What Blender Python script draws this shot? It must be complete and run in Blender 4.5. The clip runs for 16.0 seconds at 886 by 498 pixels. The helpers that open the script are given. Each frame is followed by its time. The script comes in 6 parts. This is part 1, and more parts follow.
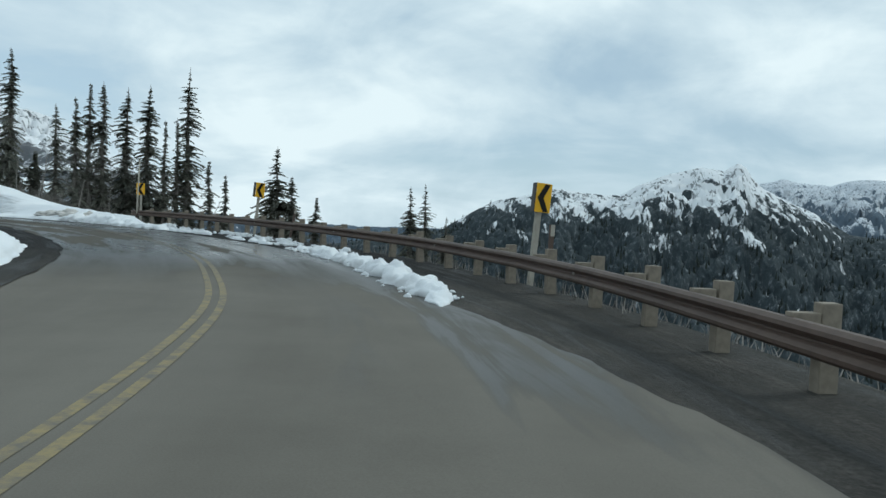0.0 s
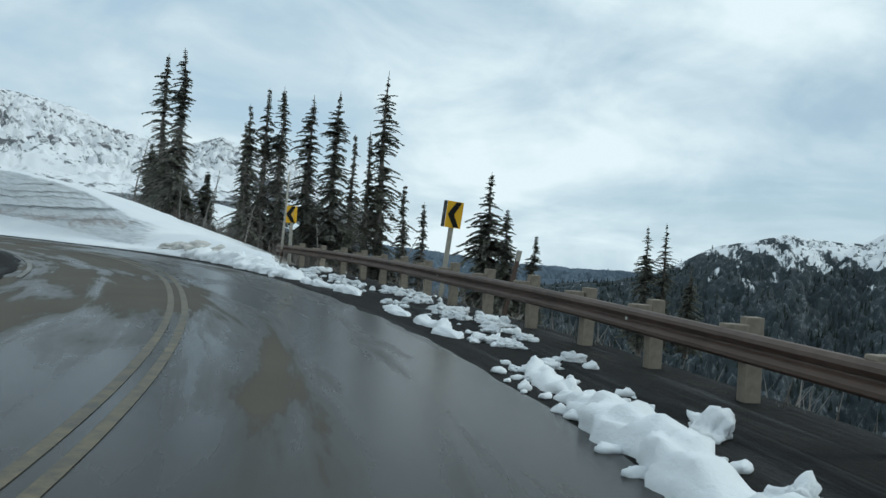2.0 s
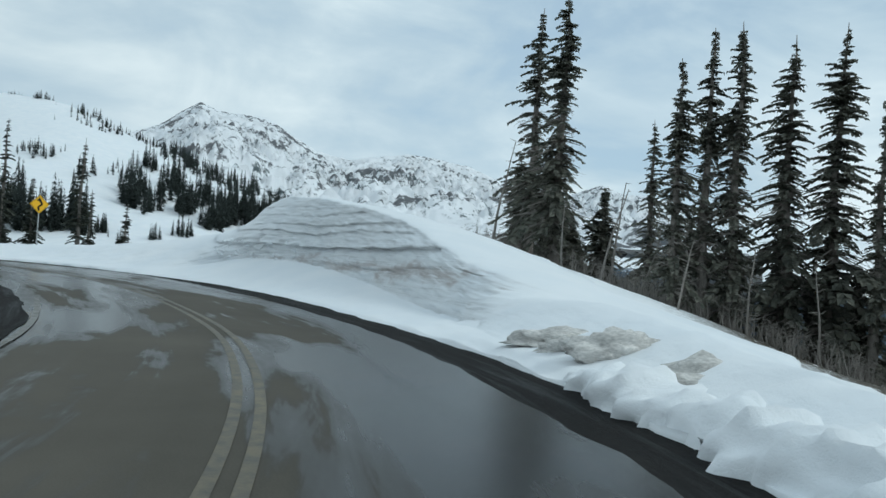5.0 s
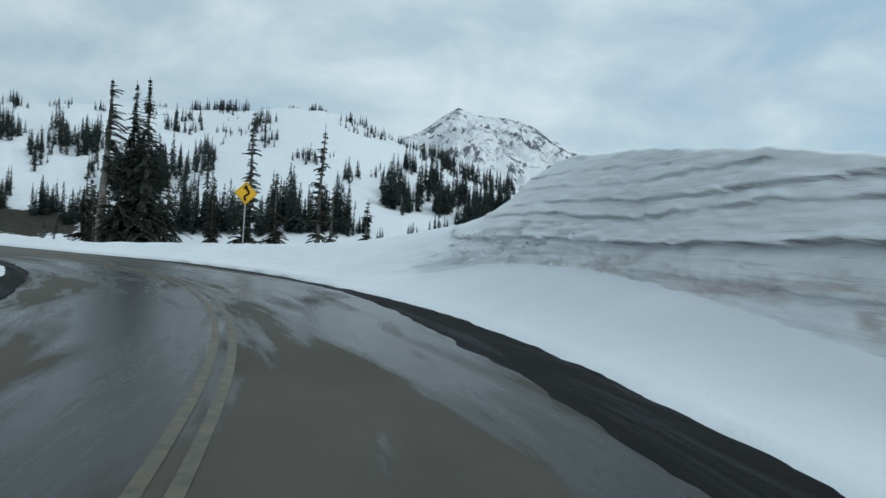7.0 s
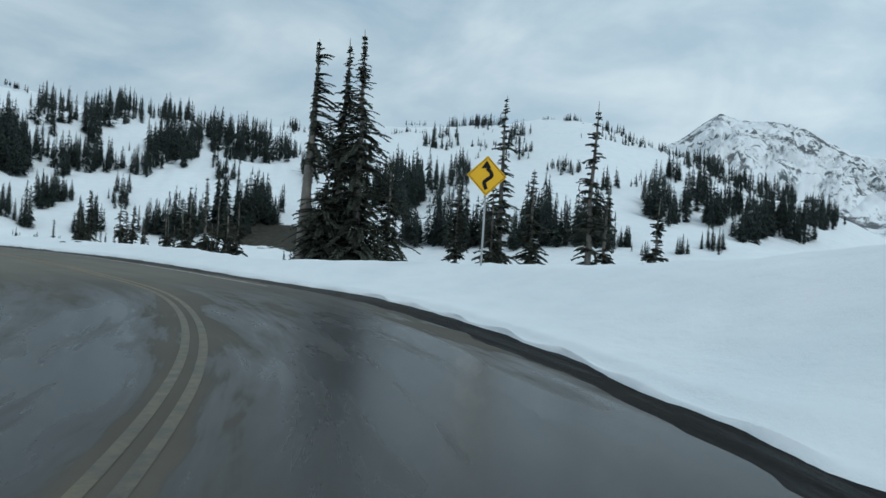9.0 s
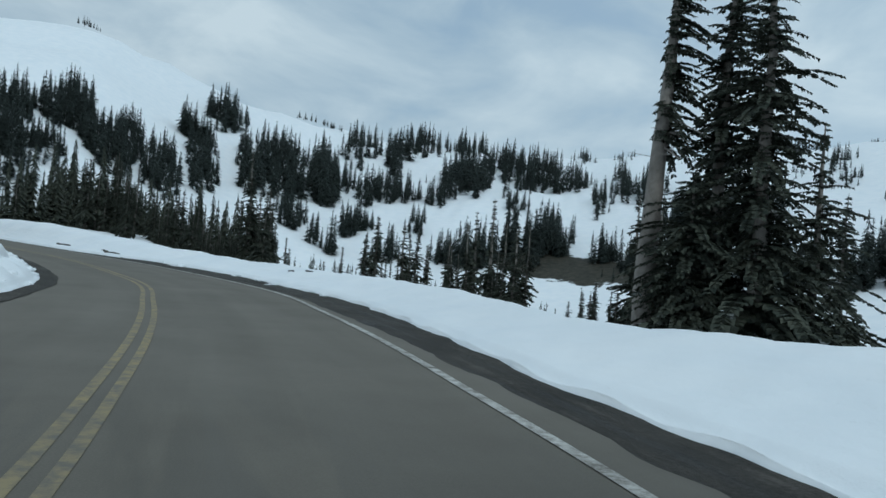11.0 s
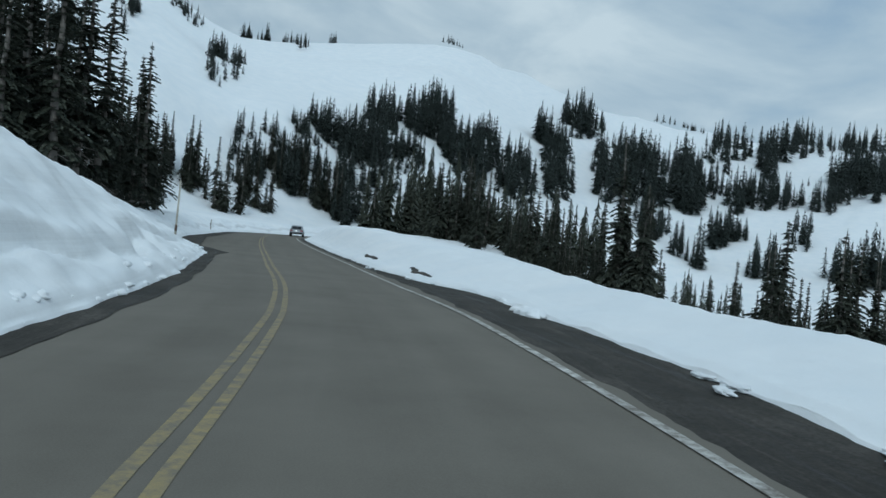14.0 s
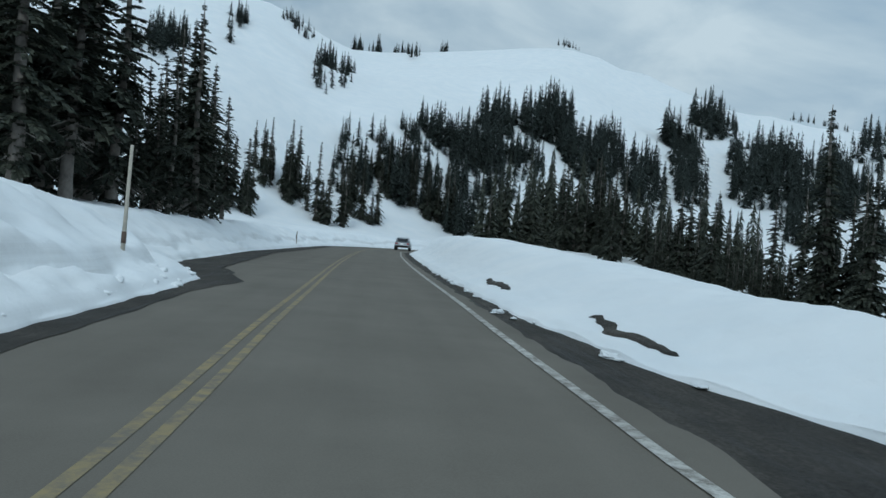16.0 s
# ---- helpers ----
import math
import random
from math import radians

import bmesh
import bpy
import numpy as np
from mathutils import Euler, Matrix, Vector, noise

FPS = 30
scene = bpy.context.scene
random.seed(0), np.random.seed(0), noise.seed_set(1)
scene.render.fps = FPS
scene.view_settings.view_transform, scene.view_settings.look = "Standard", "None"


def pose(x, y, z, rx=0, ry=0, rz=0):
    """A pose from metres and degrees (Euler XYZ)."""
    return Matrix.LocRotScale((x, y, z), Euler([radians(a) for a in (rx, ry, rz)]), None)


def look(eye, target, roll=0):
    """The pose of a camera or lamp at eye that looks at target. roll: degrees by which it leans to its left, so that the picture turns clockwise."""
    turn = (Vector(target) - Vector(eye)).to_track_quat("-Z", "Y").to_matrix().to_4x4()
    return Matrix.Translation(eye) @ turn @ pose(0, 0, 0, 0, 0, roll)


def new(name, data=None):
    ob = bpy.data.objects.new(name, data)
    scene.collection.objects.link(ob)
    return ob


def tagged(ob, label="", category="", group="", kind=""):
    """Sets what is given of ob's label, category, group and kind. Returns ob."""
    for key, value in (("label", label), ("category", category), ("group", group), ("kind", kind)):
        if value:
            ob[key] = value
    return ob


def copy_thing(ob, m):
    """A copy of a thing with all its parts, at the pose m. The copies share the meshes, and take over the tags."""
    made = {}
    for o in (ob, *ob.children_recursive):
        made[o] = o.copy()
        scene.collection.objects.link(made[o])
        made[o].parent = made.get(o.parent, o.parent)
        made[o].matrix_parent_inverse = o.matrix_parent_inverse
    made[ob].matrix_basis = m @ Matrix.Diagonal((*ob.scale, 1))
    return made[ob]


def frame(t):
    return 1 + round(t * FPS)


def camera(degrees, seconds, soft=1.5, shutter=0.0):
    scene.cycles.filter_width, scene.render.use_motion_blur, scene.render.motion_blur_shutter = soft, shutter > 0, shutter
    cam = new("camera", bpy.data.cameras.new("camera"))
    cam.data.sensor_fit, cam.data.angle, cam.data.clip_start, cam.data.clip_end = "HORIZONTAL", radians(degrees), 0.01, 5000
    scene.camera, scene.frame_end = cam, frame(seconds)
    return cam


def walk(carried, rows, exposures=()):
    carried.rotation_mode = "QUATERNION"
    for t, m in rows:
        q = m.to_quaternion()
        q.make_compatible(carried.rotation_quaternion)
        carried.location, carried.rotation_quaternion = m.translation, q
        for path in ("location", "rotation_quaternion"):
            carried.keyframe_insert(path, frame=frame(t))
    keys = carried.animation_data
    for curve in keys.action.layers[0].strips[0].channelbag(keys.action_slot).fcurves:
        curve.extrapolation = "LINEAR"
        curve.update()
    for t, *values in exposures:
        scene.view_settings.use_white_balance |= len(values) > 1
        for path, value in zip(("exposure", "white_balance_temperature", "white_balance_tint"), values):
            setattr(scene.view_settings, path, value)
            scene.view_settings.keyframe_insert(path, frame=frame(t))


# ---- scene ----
cam = camera(58.0, 16.0)
PATH = [
    (0.0, pose(-0.00, -0.00, 1.33, 87.27, -2.38, 0.00)),
    (0.5, pose(-0.39, 4.14, 1.31, 88.07, -2.81, 3.40)),
    (1.0, pose(-1.00, 8.11, 1.29, 88.78, -2.72, 6.74)),
    (1.5, pose(-1.85, 11.95, 1.29, 89.22, -3.45, 10.85)),
    (2.0, pose(-3.13, 15.89, 1.29, 89.34, -4.03, 15.12)),
    (2.5, pose(-4.67, 19.67, 1.28, 89.98, -4.86, 19.90)),
    (3.0, pose(-6.48, 23.22, 1.28, 89.95, -4.75, 24.53)),
    (3.5, pose(-8.40, 26.35, 1.30, 89.97, -4.60, 29.13)),
    (4.0, pose(-10.46, 29.11, 1.31, 90.19, -4.68, 33.64)),
    (4.5, pose(-12.68, 31.66, 1.31, 90.66, -4.20, 38.17)),
    (5.0, pose(-15.07, 34.03, 1.31, 90.91, -3.47, 41.88)),
    (5.5, pose(-17.63, 36.25, 1.31, 90.50, -2.77, 45.39)),
    (6.0, pose(-20.42, 38.26, 1.31, 89.24, -2.38, 50.56)),
    (6.5, pose(-23.56, 40.29, 1.30, 89.76, -3.01, 55.72)),
    (7.0, pose(-27.19, 42.37, 1.29, 89.81, -3.24, 59.97)),
    (7.5, pose(-31.19, 44.24, 1.29, 90.33, -3.34, 64.27)),
    (8.0, pose(-35.25, 45.70, 1.29, 89.83, -2.53, 68.11)),
    (8.5, pose(-39.19, 46.75, 1.29, 89.82, -2.33, 73.64)),
    (9.0, pose(-43.16, 47.39, 1.30, 89.79, -3.18, 77.99)),
    (9.5, pose(-47.31, 47.72, 1.30, 90.67, -3.71, 83.05)),
    (10.0, pose(-51.53, 47.70, 1.30, 91.03, -4.21, 88.59)),
    (10.5, pose(-55.70, 47.31, 1.29, 91.02, -4.55, 93.78)),
    (11.0, pose(-59.76, 46.55, 1.29, 90.77, -4.61, 98.35)),
    (11.5, pose(-63.58, 45.20, 1.29, 90.42, -4.32, 103.02)),
    (12.0, pose(-67.18, 43.72, 1.29, 89.38, -4.42, 107.56)),
    (12.5, pose(-70.60, 41.99, 1.30, 89.02, -4.39, 111.80)),
    (13.0, pose(-73.94, 40.29, 1.32, 89.58, -4.84, 115.59)),
    (13.5, pose(-77.22, 38.31, 1.33, 89.33, -4.99, 119.18)),
    (14.0, pose(-80.44, 36.15, 1.33, 89.38, -5.27, 123.13)),
    (14.5, pose(-83.65, 33.73, 1.32, 89.17, -4.65, 125.68)),
    (15.0, pose(-86.76, 31.33, 1.29, 89.33, -4.17, 128.18)),
    (15.5, pose(-89.62, 28.78, 1.26, 89.73, -4.22, 130.06)),
    (16.0, pose(-92.39, 26.30, 1.25, 89.58, -4.50, 131.31)),
]
# the camera darkens and cools its picture as the snow fills it
walk(cam, PATH, [(0.0, -0.03, 5850, -2), (3.5, -0.03, 5820, -2), (6.5, -0.18, 5720, -2), (9.0, -0.22, 5600, -2), (12.5, -0.27, 5480, -2), (16.0, -0.27, 5480, -2)])

# ---- light ----
SUN_EL, SUN_AZ = radians(38), radians(-60)
world = bpy.data.worlds.new("overcast_sky")
scene.world = world
world.use_nodes = True


def node(nt, kind, **props):
    n = nt.nodes.new(kind)
    for key, value in props.items():
        setattr(n, key, value)
    return n


def ramp(nt, fac, stops, interp="LINEAR"):
    n = nt.nodes.new("ShaderNodeValToRGB")
    n.color_ramp.interpolation = interp
    els = n.color_ramp.elements
    while len(els) < len(stops):
        els.new(0.5)
    for el, (p, c) in zip(els, stops):
        el.position = p
        el.color = (c, c, c, 1) if isinstance(c, (int, float)) else (*c, 1)
    nt.links.new(fac, n.inputs[0])
    return n.outputs[0]


def noise_tex(nt, vec, scale, detail=4.0, rough=0.55, dist=0.0):
    n = nt.nodes.new("ShaderNodeTexNoise")
    n.inputs["Scale"].default_value = scale
    n.inputs["Detail"].default_value = detail
    n.inputs["Roughness"].default_value = rough
    n.inputs["Distortion"].default_value = dist
    if vec is not None:
        nt.links.new(vec, n.inputs["Vector"])
    return n.outputs["Fac"]


def mapping(nt, vec, scale=(1, 1, 1), loc=(0, 0, 0), rot=(0, 0, 0)):
    n = nt.nodes.new("ShaderNodeMapping")
    n.inputs["Scale"].default_value = scale
    n.inputs["Location"].default_value = loc
    n.inputs["Rotation"].default_value = rot
    nt.links.new(vec, n.inputs["Vector"])
    return n.outputs[0]


def mixc(nt, fac, a, b, blend="MIX"):
    n = nt.nodes.new("ShaderNodeMix")
    n.data_type, n.blend_type = "RGBA", blend
    for sock, v in ((n.inputs[0], fac), (n.inputs[6], a), (n.inputs[7], b)):
        if hasattr(v, "links"):
            nt.links.new(v, sock)
        elif isinstance(v, (int, float)):
            sock.default_value = v if sock == n.inputs[0] else (v, v, v, 1)
        else:
            sock.default_value = (*v, 1)
    return n.outputs[2]


def mth(nt, op, a, b=0.0, clamp=False):
    n = nt.nodes.new("ShaderNodeMath")
    n.operation, n.use_clamp = op, clamp
    for sock, v in zip(n.inputs, (a, b)):
        if hasattr(v, "links"):
            nt.links.new(v, sock)
        else:
            sock.default_value = v
    return n.outputs[0]


def build_sky():
    nt = world.node_tree
    nt.nodes.clear()
    out = node(nt, "ShaderNodeOutputWorld")
    bg = node(nt, "ShaderNodeBackground")
    sky = node(nt, "ShaderNodeTexSky", sky_type="NISHITA", sun_disc=False)
    sky.sun_elevation, sky.sun_rotation = SUN_EL, SUN_AZ
    sky.dust_density, sky.altitude = 1.5, 1800
    tc = node(nt, "ShaderNodeTexCoord")
    sep = node(nt, "ShaderNodeSeparateXYZ")
    nt.links.new(tc.outputs["Generated"], sep.inputs[0])
    # a flat layer of cloud seen from below, and puffs that stand over the ridges
    flat = node(nt, "ShaderNodeVectorMath", operation="SCALE")
    nt.links.new(tc.outputs["Generated"], flat.inputs[0])
    nt.links.new(mth(nt, "DIVIDE", 1.0, mth(nt, "ADD", mth(nt, "MAXIMUM", sep.outputs[2], 0.0), 0.20)), flat.inputs["Scale"])
    layer = noise_tex(nt, mapping(nt, flat.outputs[0], (1.0, 1.0, 0.0), (2.3, 0.4, 0)), 0.85, 7, 0.52, 0.35)
    puffs = noise_tex(nt, mapping(nt, tc.outputs["Generated"], (1.0, 1.0, 1.9), (3.1, 1.7, 0.4)), 4.6, 8, 0.54, 0.45)
    mixn = mth(nt, "ADD", mth(nt, "MULTIPLY", layer, 0.52), mth(nt, "MULTIPLY", puffs, 0.48))
    cover = ramp(nt, mixn, [(0.36, 0.70), (0.46, 0.93), (0.55, 1.0)])
    shade = ramp(nt, mixn, [(0.40, (6.0, 6.9, 7.7)), (0.47, (7.0, 7.7, 8.3)), (0.53, (8.2, 8.7, 9.1)), (0.60, (9.8, 10.0, 10.1))])
    toward = node(nt, "ShaderNodeVectorMath", operation="DOT_PRODUCT")
    nt.links.new(tc.outputs["Generated"], toward.inputs[0])
    toward.inputs[1].default_value = (0.05, 0.97, 0.25)
    veil = ramp(nt, mth(nt, "ADD", mth(nt, "MULTIPLY", toward.outputs["Value"], 0.5), 0.5), [(0.15, 0.86), (0.60, 0.95), (0.95, 1.08)])
    shade = mixc(nt, 1.0, shade, veil, "MULTIPLY")
    col = mixc(nt, cover, sky.outputs[0], shade)
    nt.links.new(col, bg.inputs[0])
    bg.inputs[1].default_value = SKY
    nt.links.new(bg.outputs[0], out.inputs[0])


SKY = 0.085
build_sky()
sun = new("sun", bpy.data.lights.new("sun", "SUN"))
sun.data.energy, sun.data.angle, sun.data.color = 1.0, radians(14), (1.0, 0.95, 0.88)
sun.matrix_world = look((0, 0, 50), (-40 * math.sin(SUN_AZ) * -1, -40 * math.cos(SUN_AZ), 50 - 40 * math.tan(SUN_EL)))


# ---- materials ----
def material(name):
    m = bpy.data.materials.new(name)
    m.use_nodes = True
    nt = m.node_tree
    return m, nt, nt.nodes["Principled BSDF"], nt.nodes.new("ShaderNodeTexCoord").outputs["Object"]


def bump(nt, b, height, strength=0.3, distance=0.02):
    n = nt.nodes.new("ShaderNodeBump")
    n.inputs["Strength"].default_value = strength
    n.inputs["Distance"].default_value = distance
    nt.links.new(height, n.inputs["Height"])
    nt.links.new(n.outputs[0], b.inputs["Normal"])


def plain(name, col, rough=0.7, metal=0.0, var=0.25, scale=12.0, bump_s=0.15):
    m, nt, b, co = material(name)
    n1 = noise_tex(nt, co, scale, 5, 0.6)
    n2 = noise_tex(nt, co, scale * 0.17, 3, 0.5)
    f = mth(nt, "ADD", mth(nt, "MULTIPLY", n1, 0.5), mth(nt, "MULTIPLY", n2, 0.5))
    dark = tuple(c * (1 - var) for c in col)
    light = tuple(min(1, c * (1 + var)) for c in col)
    nt.links.new(ramp(nt, f, [(0.3, dark), (0.7, light)]), b.inputs["Base Color"])
    b.inputs["Roughness"].default_value, b.inputs["Metallic"].default_value = rough, metal
    bump(nt, b, n1, bump_s, 0.01)
    return m


def make_snow(name, face_grey=0.0, size=1.0, band=0.0):
    m, nt, b, co = material(name)
    n1 = noise_tex(nt, co, 0.35 * size, 5, 0.6)
    n2 = noise_tex(nt, co, 6.0 * size, 6, 0.65)
    n3 = noise_tex(nt, co, 45.0 * size, 3, 0.6)
    col = ramp(nt, n1, [(0.3, (0.80, 0.83, 0.86)), (0.7, (0.88, 0.89, 0.90))])
    if face_grey:
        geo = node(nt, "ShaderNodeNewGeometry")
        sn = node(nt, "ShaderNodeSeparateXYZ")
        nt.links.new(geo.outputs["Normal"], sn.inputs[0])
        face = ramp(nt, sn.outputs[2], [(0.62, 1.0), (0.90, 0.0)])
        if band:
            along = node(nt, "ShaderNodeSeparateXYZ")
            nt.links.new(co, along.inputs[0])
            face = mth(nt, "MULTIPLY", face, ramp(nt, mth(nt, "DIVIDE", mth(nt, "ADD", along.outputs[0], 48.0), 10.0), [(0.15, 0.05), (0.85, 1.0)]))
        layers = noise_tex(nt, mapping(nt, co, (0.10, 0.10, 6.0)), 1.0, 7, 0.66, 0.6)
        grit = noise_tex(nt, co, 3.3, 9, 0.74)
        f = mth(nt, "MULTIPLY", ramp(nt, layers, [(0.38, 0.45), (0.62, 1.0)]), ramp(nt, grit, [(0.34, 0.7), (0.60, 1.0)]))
        # steep faces mixed greyer than level ones, varied by layers and grit
        col = mixc(nt, mth(nt, "MULTIPLY", mth(nt, "MULTIPLY", f, face), face_grey), col, (0.42, 0.415, 0.40))
        if band:
            sz = node(nt, "ShaderNodeSeparateXYZ")
            nt.links.new(co, sz.inputs[0])
            wavy = mth(nt, "ADD", sz.outputs[2], mth(nt, "MULTIPLY", mth(nt, "SUBTRACT", noise_tex(nt, co, 0.35, 4, 0.6), 0.5), 1.6))
            belt = ramp(nt, mth(nt, "DIVIDE", wavy, 2.0), [(0.34, 0.0), (0.43, 1.0), (0.52, 1.0), (0.60, 0.0)])
            seams = noise_tex(nt, mapping(nt, co, (0.5, 0.5, 5.0)), 1.0, 8, 0.72, 0.5)
            tan_f = mth(nt, "MULTIPLY", mth(nt, "MULTIPLY", belt, face), ramp(nt, seams, [(0.40, 0.10), (0.56, band)]))
            col = mixc(nt, tan_f, col, (0.31, 0.245, 0.215))
            # thin sooty lines between the snowfalls
            lines = ramp(nt, noise_tex(nt, mapping(nt, co, (0.06, 0.06, 4.2), (0, 0, 0.3)), 1.0, 4, 0.6, 0.25), [(0.488, 0.0), (0.50, 0.35), (0.512, 0.0)])
            col = mixc(nt, mth(nt, "MULTIPLY", lines, face), col, (0.26, 0.25, 0.24))
        specks = ramp(nt, noise_tex(nt, mapping(nt, co, (1, 1, 2.2)), 1.6, 9, 0.78), [(0.66, 0.0), (0.76, 0.5)])
        col = mixc(nt, specks, col, (0.30, 0.27, 0.24))
    nt.links.new(col, b.inputs["Base Color"])
    b.inputs["Roughness"].default_value = 0.75
    b.inputs["Specular IOR Level"].default_value = 0.25
    h = mth(nt, "ADD", mth(nt, "MULTIPLY", n2, 1.0), mth(nt, "MULTIPLY", n3, 0.25))
    bump(nt, b, h, 0.35, 0.06 / size)
    return m


SNOW = make_snow("snow")
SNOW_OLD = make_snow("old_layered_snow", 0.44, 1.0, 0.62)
SNOW_DIRTY = make_snow("gritty_snow", 0.5)


def along_road(nt, scale, loc=(0, 0, 0)):
    """Metres along the road and across it, from the strip's own coordinates."""
    uv = node(nt, "ShaderNodeUVMap", uv_map="along")
    return mapping(nt, uv.outputs[0], (scale[0] * 10.0, scale[1] * 10.0, 1.0), loc)


def wet_zone(nt, co):
    """The stretch of the bend where melt water runs over the road."""
    sep = node(nt, "ShaderNodeSeparateXYZ")
    nt.links.new(co, sep.inputs[0])
    return mth(nt, "MULTIPLY", ramp(nt, mth(nt, "DIVIDE", mth(nt, "ADD", sep.outputs[1], 10.0), 80.0), [(0.27, 0.0), (0.38, 1.0)]),
               ramp(nt, mth(nt, "DIVIDE", mth(nt, "ADD", sep.outputs[0], 80.0), 80.0), [(0.16, 0.0), (0.30, 1.0)]))


def make_asphalt():
    m, nt, b, co = material("wet_and_dry_asphalt")
    grain = noise_tex(nt, co, 70, 4, 0.75)
    mottle = noise_tex(nt, co, 0.5, 6, 0.6)
    tracks = noise_tex(nt, along_road(nt, (0.03, 0.9)), 1.0, 4, 0.55)
    mix_ = mth(nt, "ADD", mth(nt, "MULTIPLY", mottle, 0.35), mth(nt, "ADD", mth(nt, "MULTIPLY", grain, 0.35), mth(nt, "MULTIPLY", tracks, 0.30)))
    dry = ramp(nt, mix_, [(0.34, (0.122, 0.111, 0.094)), (0.66, (0.205, 0.188, 0.160))])
    zone = wet_zone(nt, co)
    # damp ground, then running water in long streaks
    damp = ramp(nt, mix_, [(0.34, (0.062, 0.056, 0.045)), (0.66, (0.118, 0.106, 0.086))])
    base = mixc(nt, mth(nt, "MULTIPLY", zone, 0.85), dry, damp)
    pools = noise_tex(nt, along_road(nt, (0.085, 0.36), (3.1, 0.6, 0)), 1.0, 6, 0.56, 0.9)
    runs = noise_tex(nt, along_road(nt, (0.16, 1.5), (7.0, 2.0, 0)), 1.0, 5, 0.6, 0.6)
    pat = mth(nt, "ADD", mth(nt, "MULTIPLY", pools, 0.68), mth(nt, "MULTIPLY", runs, 0.32))
    wet = mth(nt, "MULTIPLY", ramp(nt, pat, [(0.455, 0.0), (0.485, 0.7), (0.56, 1.0)]), zone)
    # melt water seeping from the windrow on to the lane
    sd = node(nt, "ShaderNodeSeparateXYZ")
    nt.links.new(along_road(nt, (0.1, 0.1)), sd.inputs[0])
    seep = mth(nt, "MULTIPLY", ramp(nt, mth(nt, "DIVIDE", sd.outputs[0], 10.0), [(0.43, 0.0), (0.47, 1.0), (0.70, 1.0), (0.75, 0.0)]), ramp(nt, sd.outputs[1], [(0.12, 0.0), (0.27, 1.0)]))
    wet = mth(nt, "MAXIMUM", wet, mth(nt, "MULTIPLY", ramp(nt, mth(nt, "ADD", pat, mth(nt, "MULTIPLY", seep, 0.12)), [(0.53, 0.0), (0.57, 0.75)]), seep))
    col = mixc(nt, wet, base, (0.030, 0.029, 0.027))
    nt.links.new(col, b.inputs["Base Color"])
    shine = mth(nt, "ADD", wet, mth(nt, "MULTIPLY", mth(nt, "SUBTRACT", runs, 0.5), 0.5), True)
    nt.links.new(ramp(nt, shine, [(0.0, 0.88), (0.55, 0.46), (1.0, 0.22)]), b.inputs["Roughness"])
    b.inputs["Specular IOR Level"].default_value = 0.14
    bump(nt, b, mth(nt, "ADD", grain, mth(nt, "MULTIPLY", mottle, 0.4)), 0.14, 0.006)
    return m


ASPHALT = make_asphalt()


def make_gravel():
    m, nt, b, co = material("dark_wet_gravel")
    stones = noise_tex(nt, co, 22.0, 7, 0.75)
    ruts = noise_tex(nt, along_road(nt, (0.22, 3.2)), 1.0, 6, 0.68, 0.5)
    patches = noise_tex(nt, co, 0.7, 6, 0.66)
    f = mth(nt, "ADD", mth(nt, "MULTIPLY", stones, 0.34), mth(nt, "ADD", mth(nt, "MULTIPLY", ruts, 0.38), mth(nt, "MULTIPLY", patches, 0.28)))
    dry = ramp(nt, f, [(0.40, (0.022, 0.021, 0.019)), (0.52, (0.062, 0.057, 0.050)), (0.60, (0.115, 0.105, 0.092)), (0.68, (0.19, 0.173, 0.15))])
    soaked = ramp(nt, f, [(0.40, (0.006, 0.006, 0.006)), (0.54, (0.014, 0.013, 0.012)), (0.62, (0.040, 0.036, 0.032)), (0.70, (0.11, 0.10, 0.09))])
    nt.links.new(mixc(nt, wet_zone(nt, co), dry, soaked), b.inputs["Base Color"])
    nt.links.new(ramp(nt, ruts, [(0.38, 0.62), (0.52, 0.95)]), b.inputs["Roughness"])
    b.inputs["Specular IOR Level"].default_value = 0.22
    bump(nt, b, mth(nt, "ADD", mth(nt, "MULTIPLY", ruts, 2.5), stones), 0.9, 0.035)
    return m


GRAVEL = make_gravel()


def worn_paint(name, col):
    """Road paint that traffic has worn through to the asphalt, most of all where water runs."""
    m, nt, b, co = material(name)
    wear = ramp(nt, noise_tex(nt, co, 5.0, 8, 0.75), [(0.40, 1.0), (0.62, 0.0)])
    far_wear = ramp(nt, noise_tex(nt, co, 0.35, 4, 0.6), [(0.3, 1.0), (0.7, 0.55)])
    zone = wet_zone(nt, co)
    f = mth(nt, "MULTIPLY", mth(nt, "MULTIPLY", wear, far_wear), mth(nt, "SUBTRACT", 1.0, mth(nt, "MULTIPLY", zone, 0.62)))
    under = mixc(nt, zone, (0.165, 0.15, 0.128), (0.075, 0.068, 0.056))
    nt.links.new(mixc(nt, f, under, col), b.inputs["Base Color"])
    nt.links.new(ramp(nt, zone, [(0.0, 0.8), (1.0, 0.5)]), b.inputs["Roughness"])
    b.inputs["Specular IOR Level"].default_value = 0.25
    return m


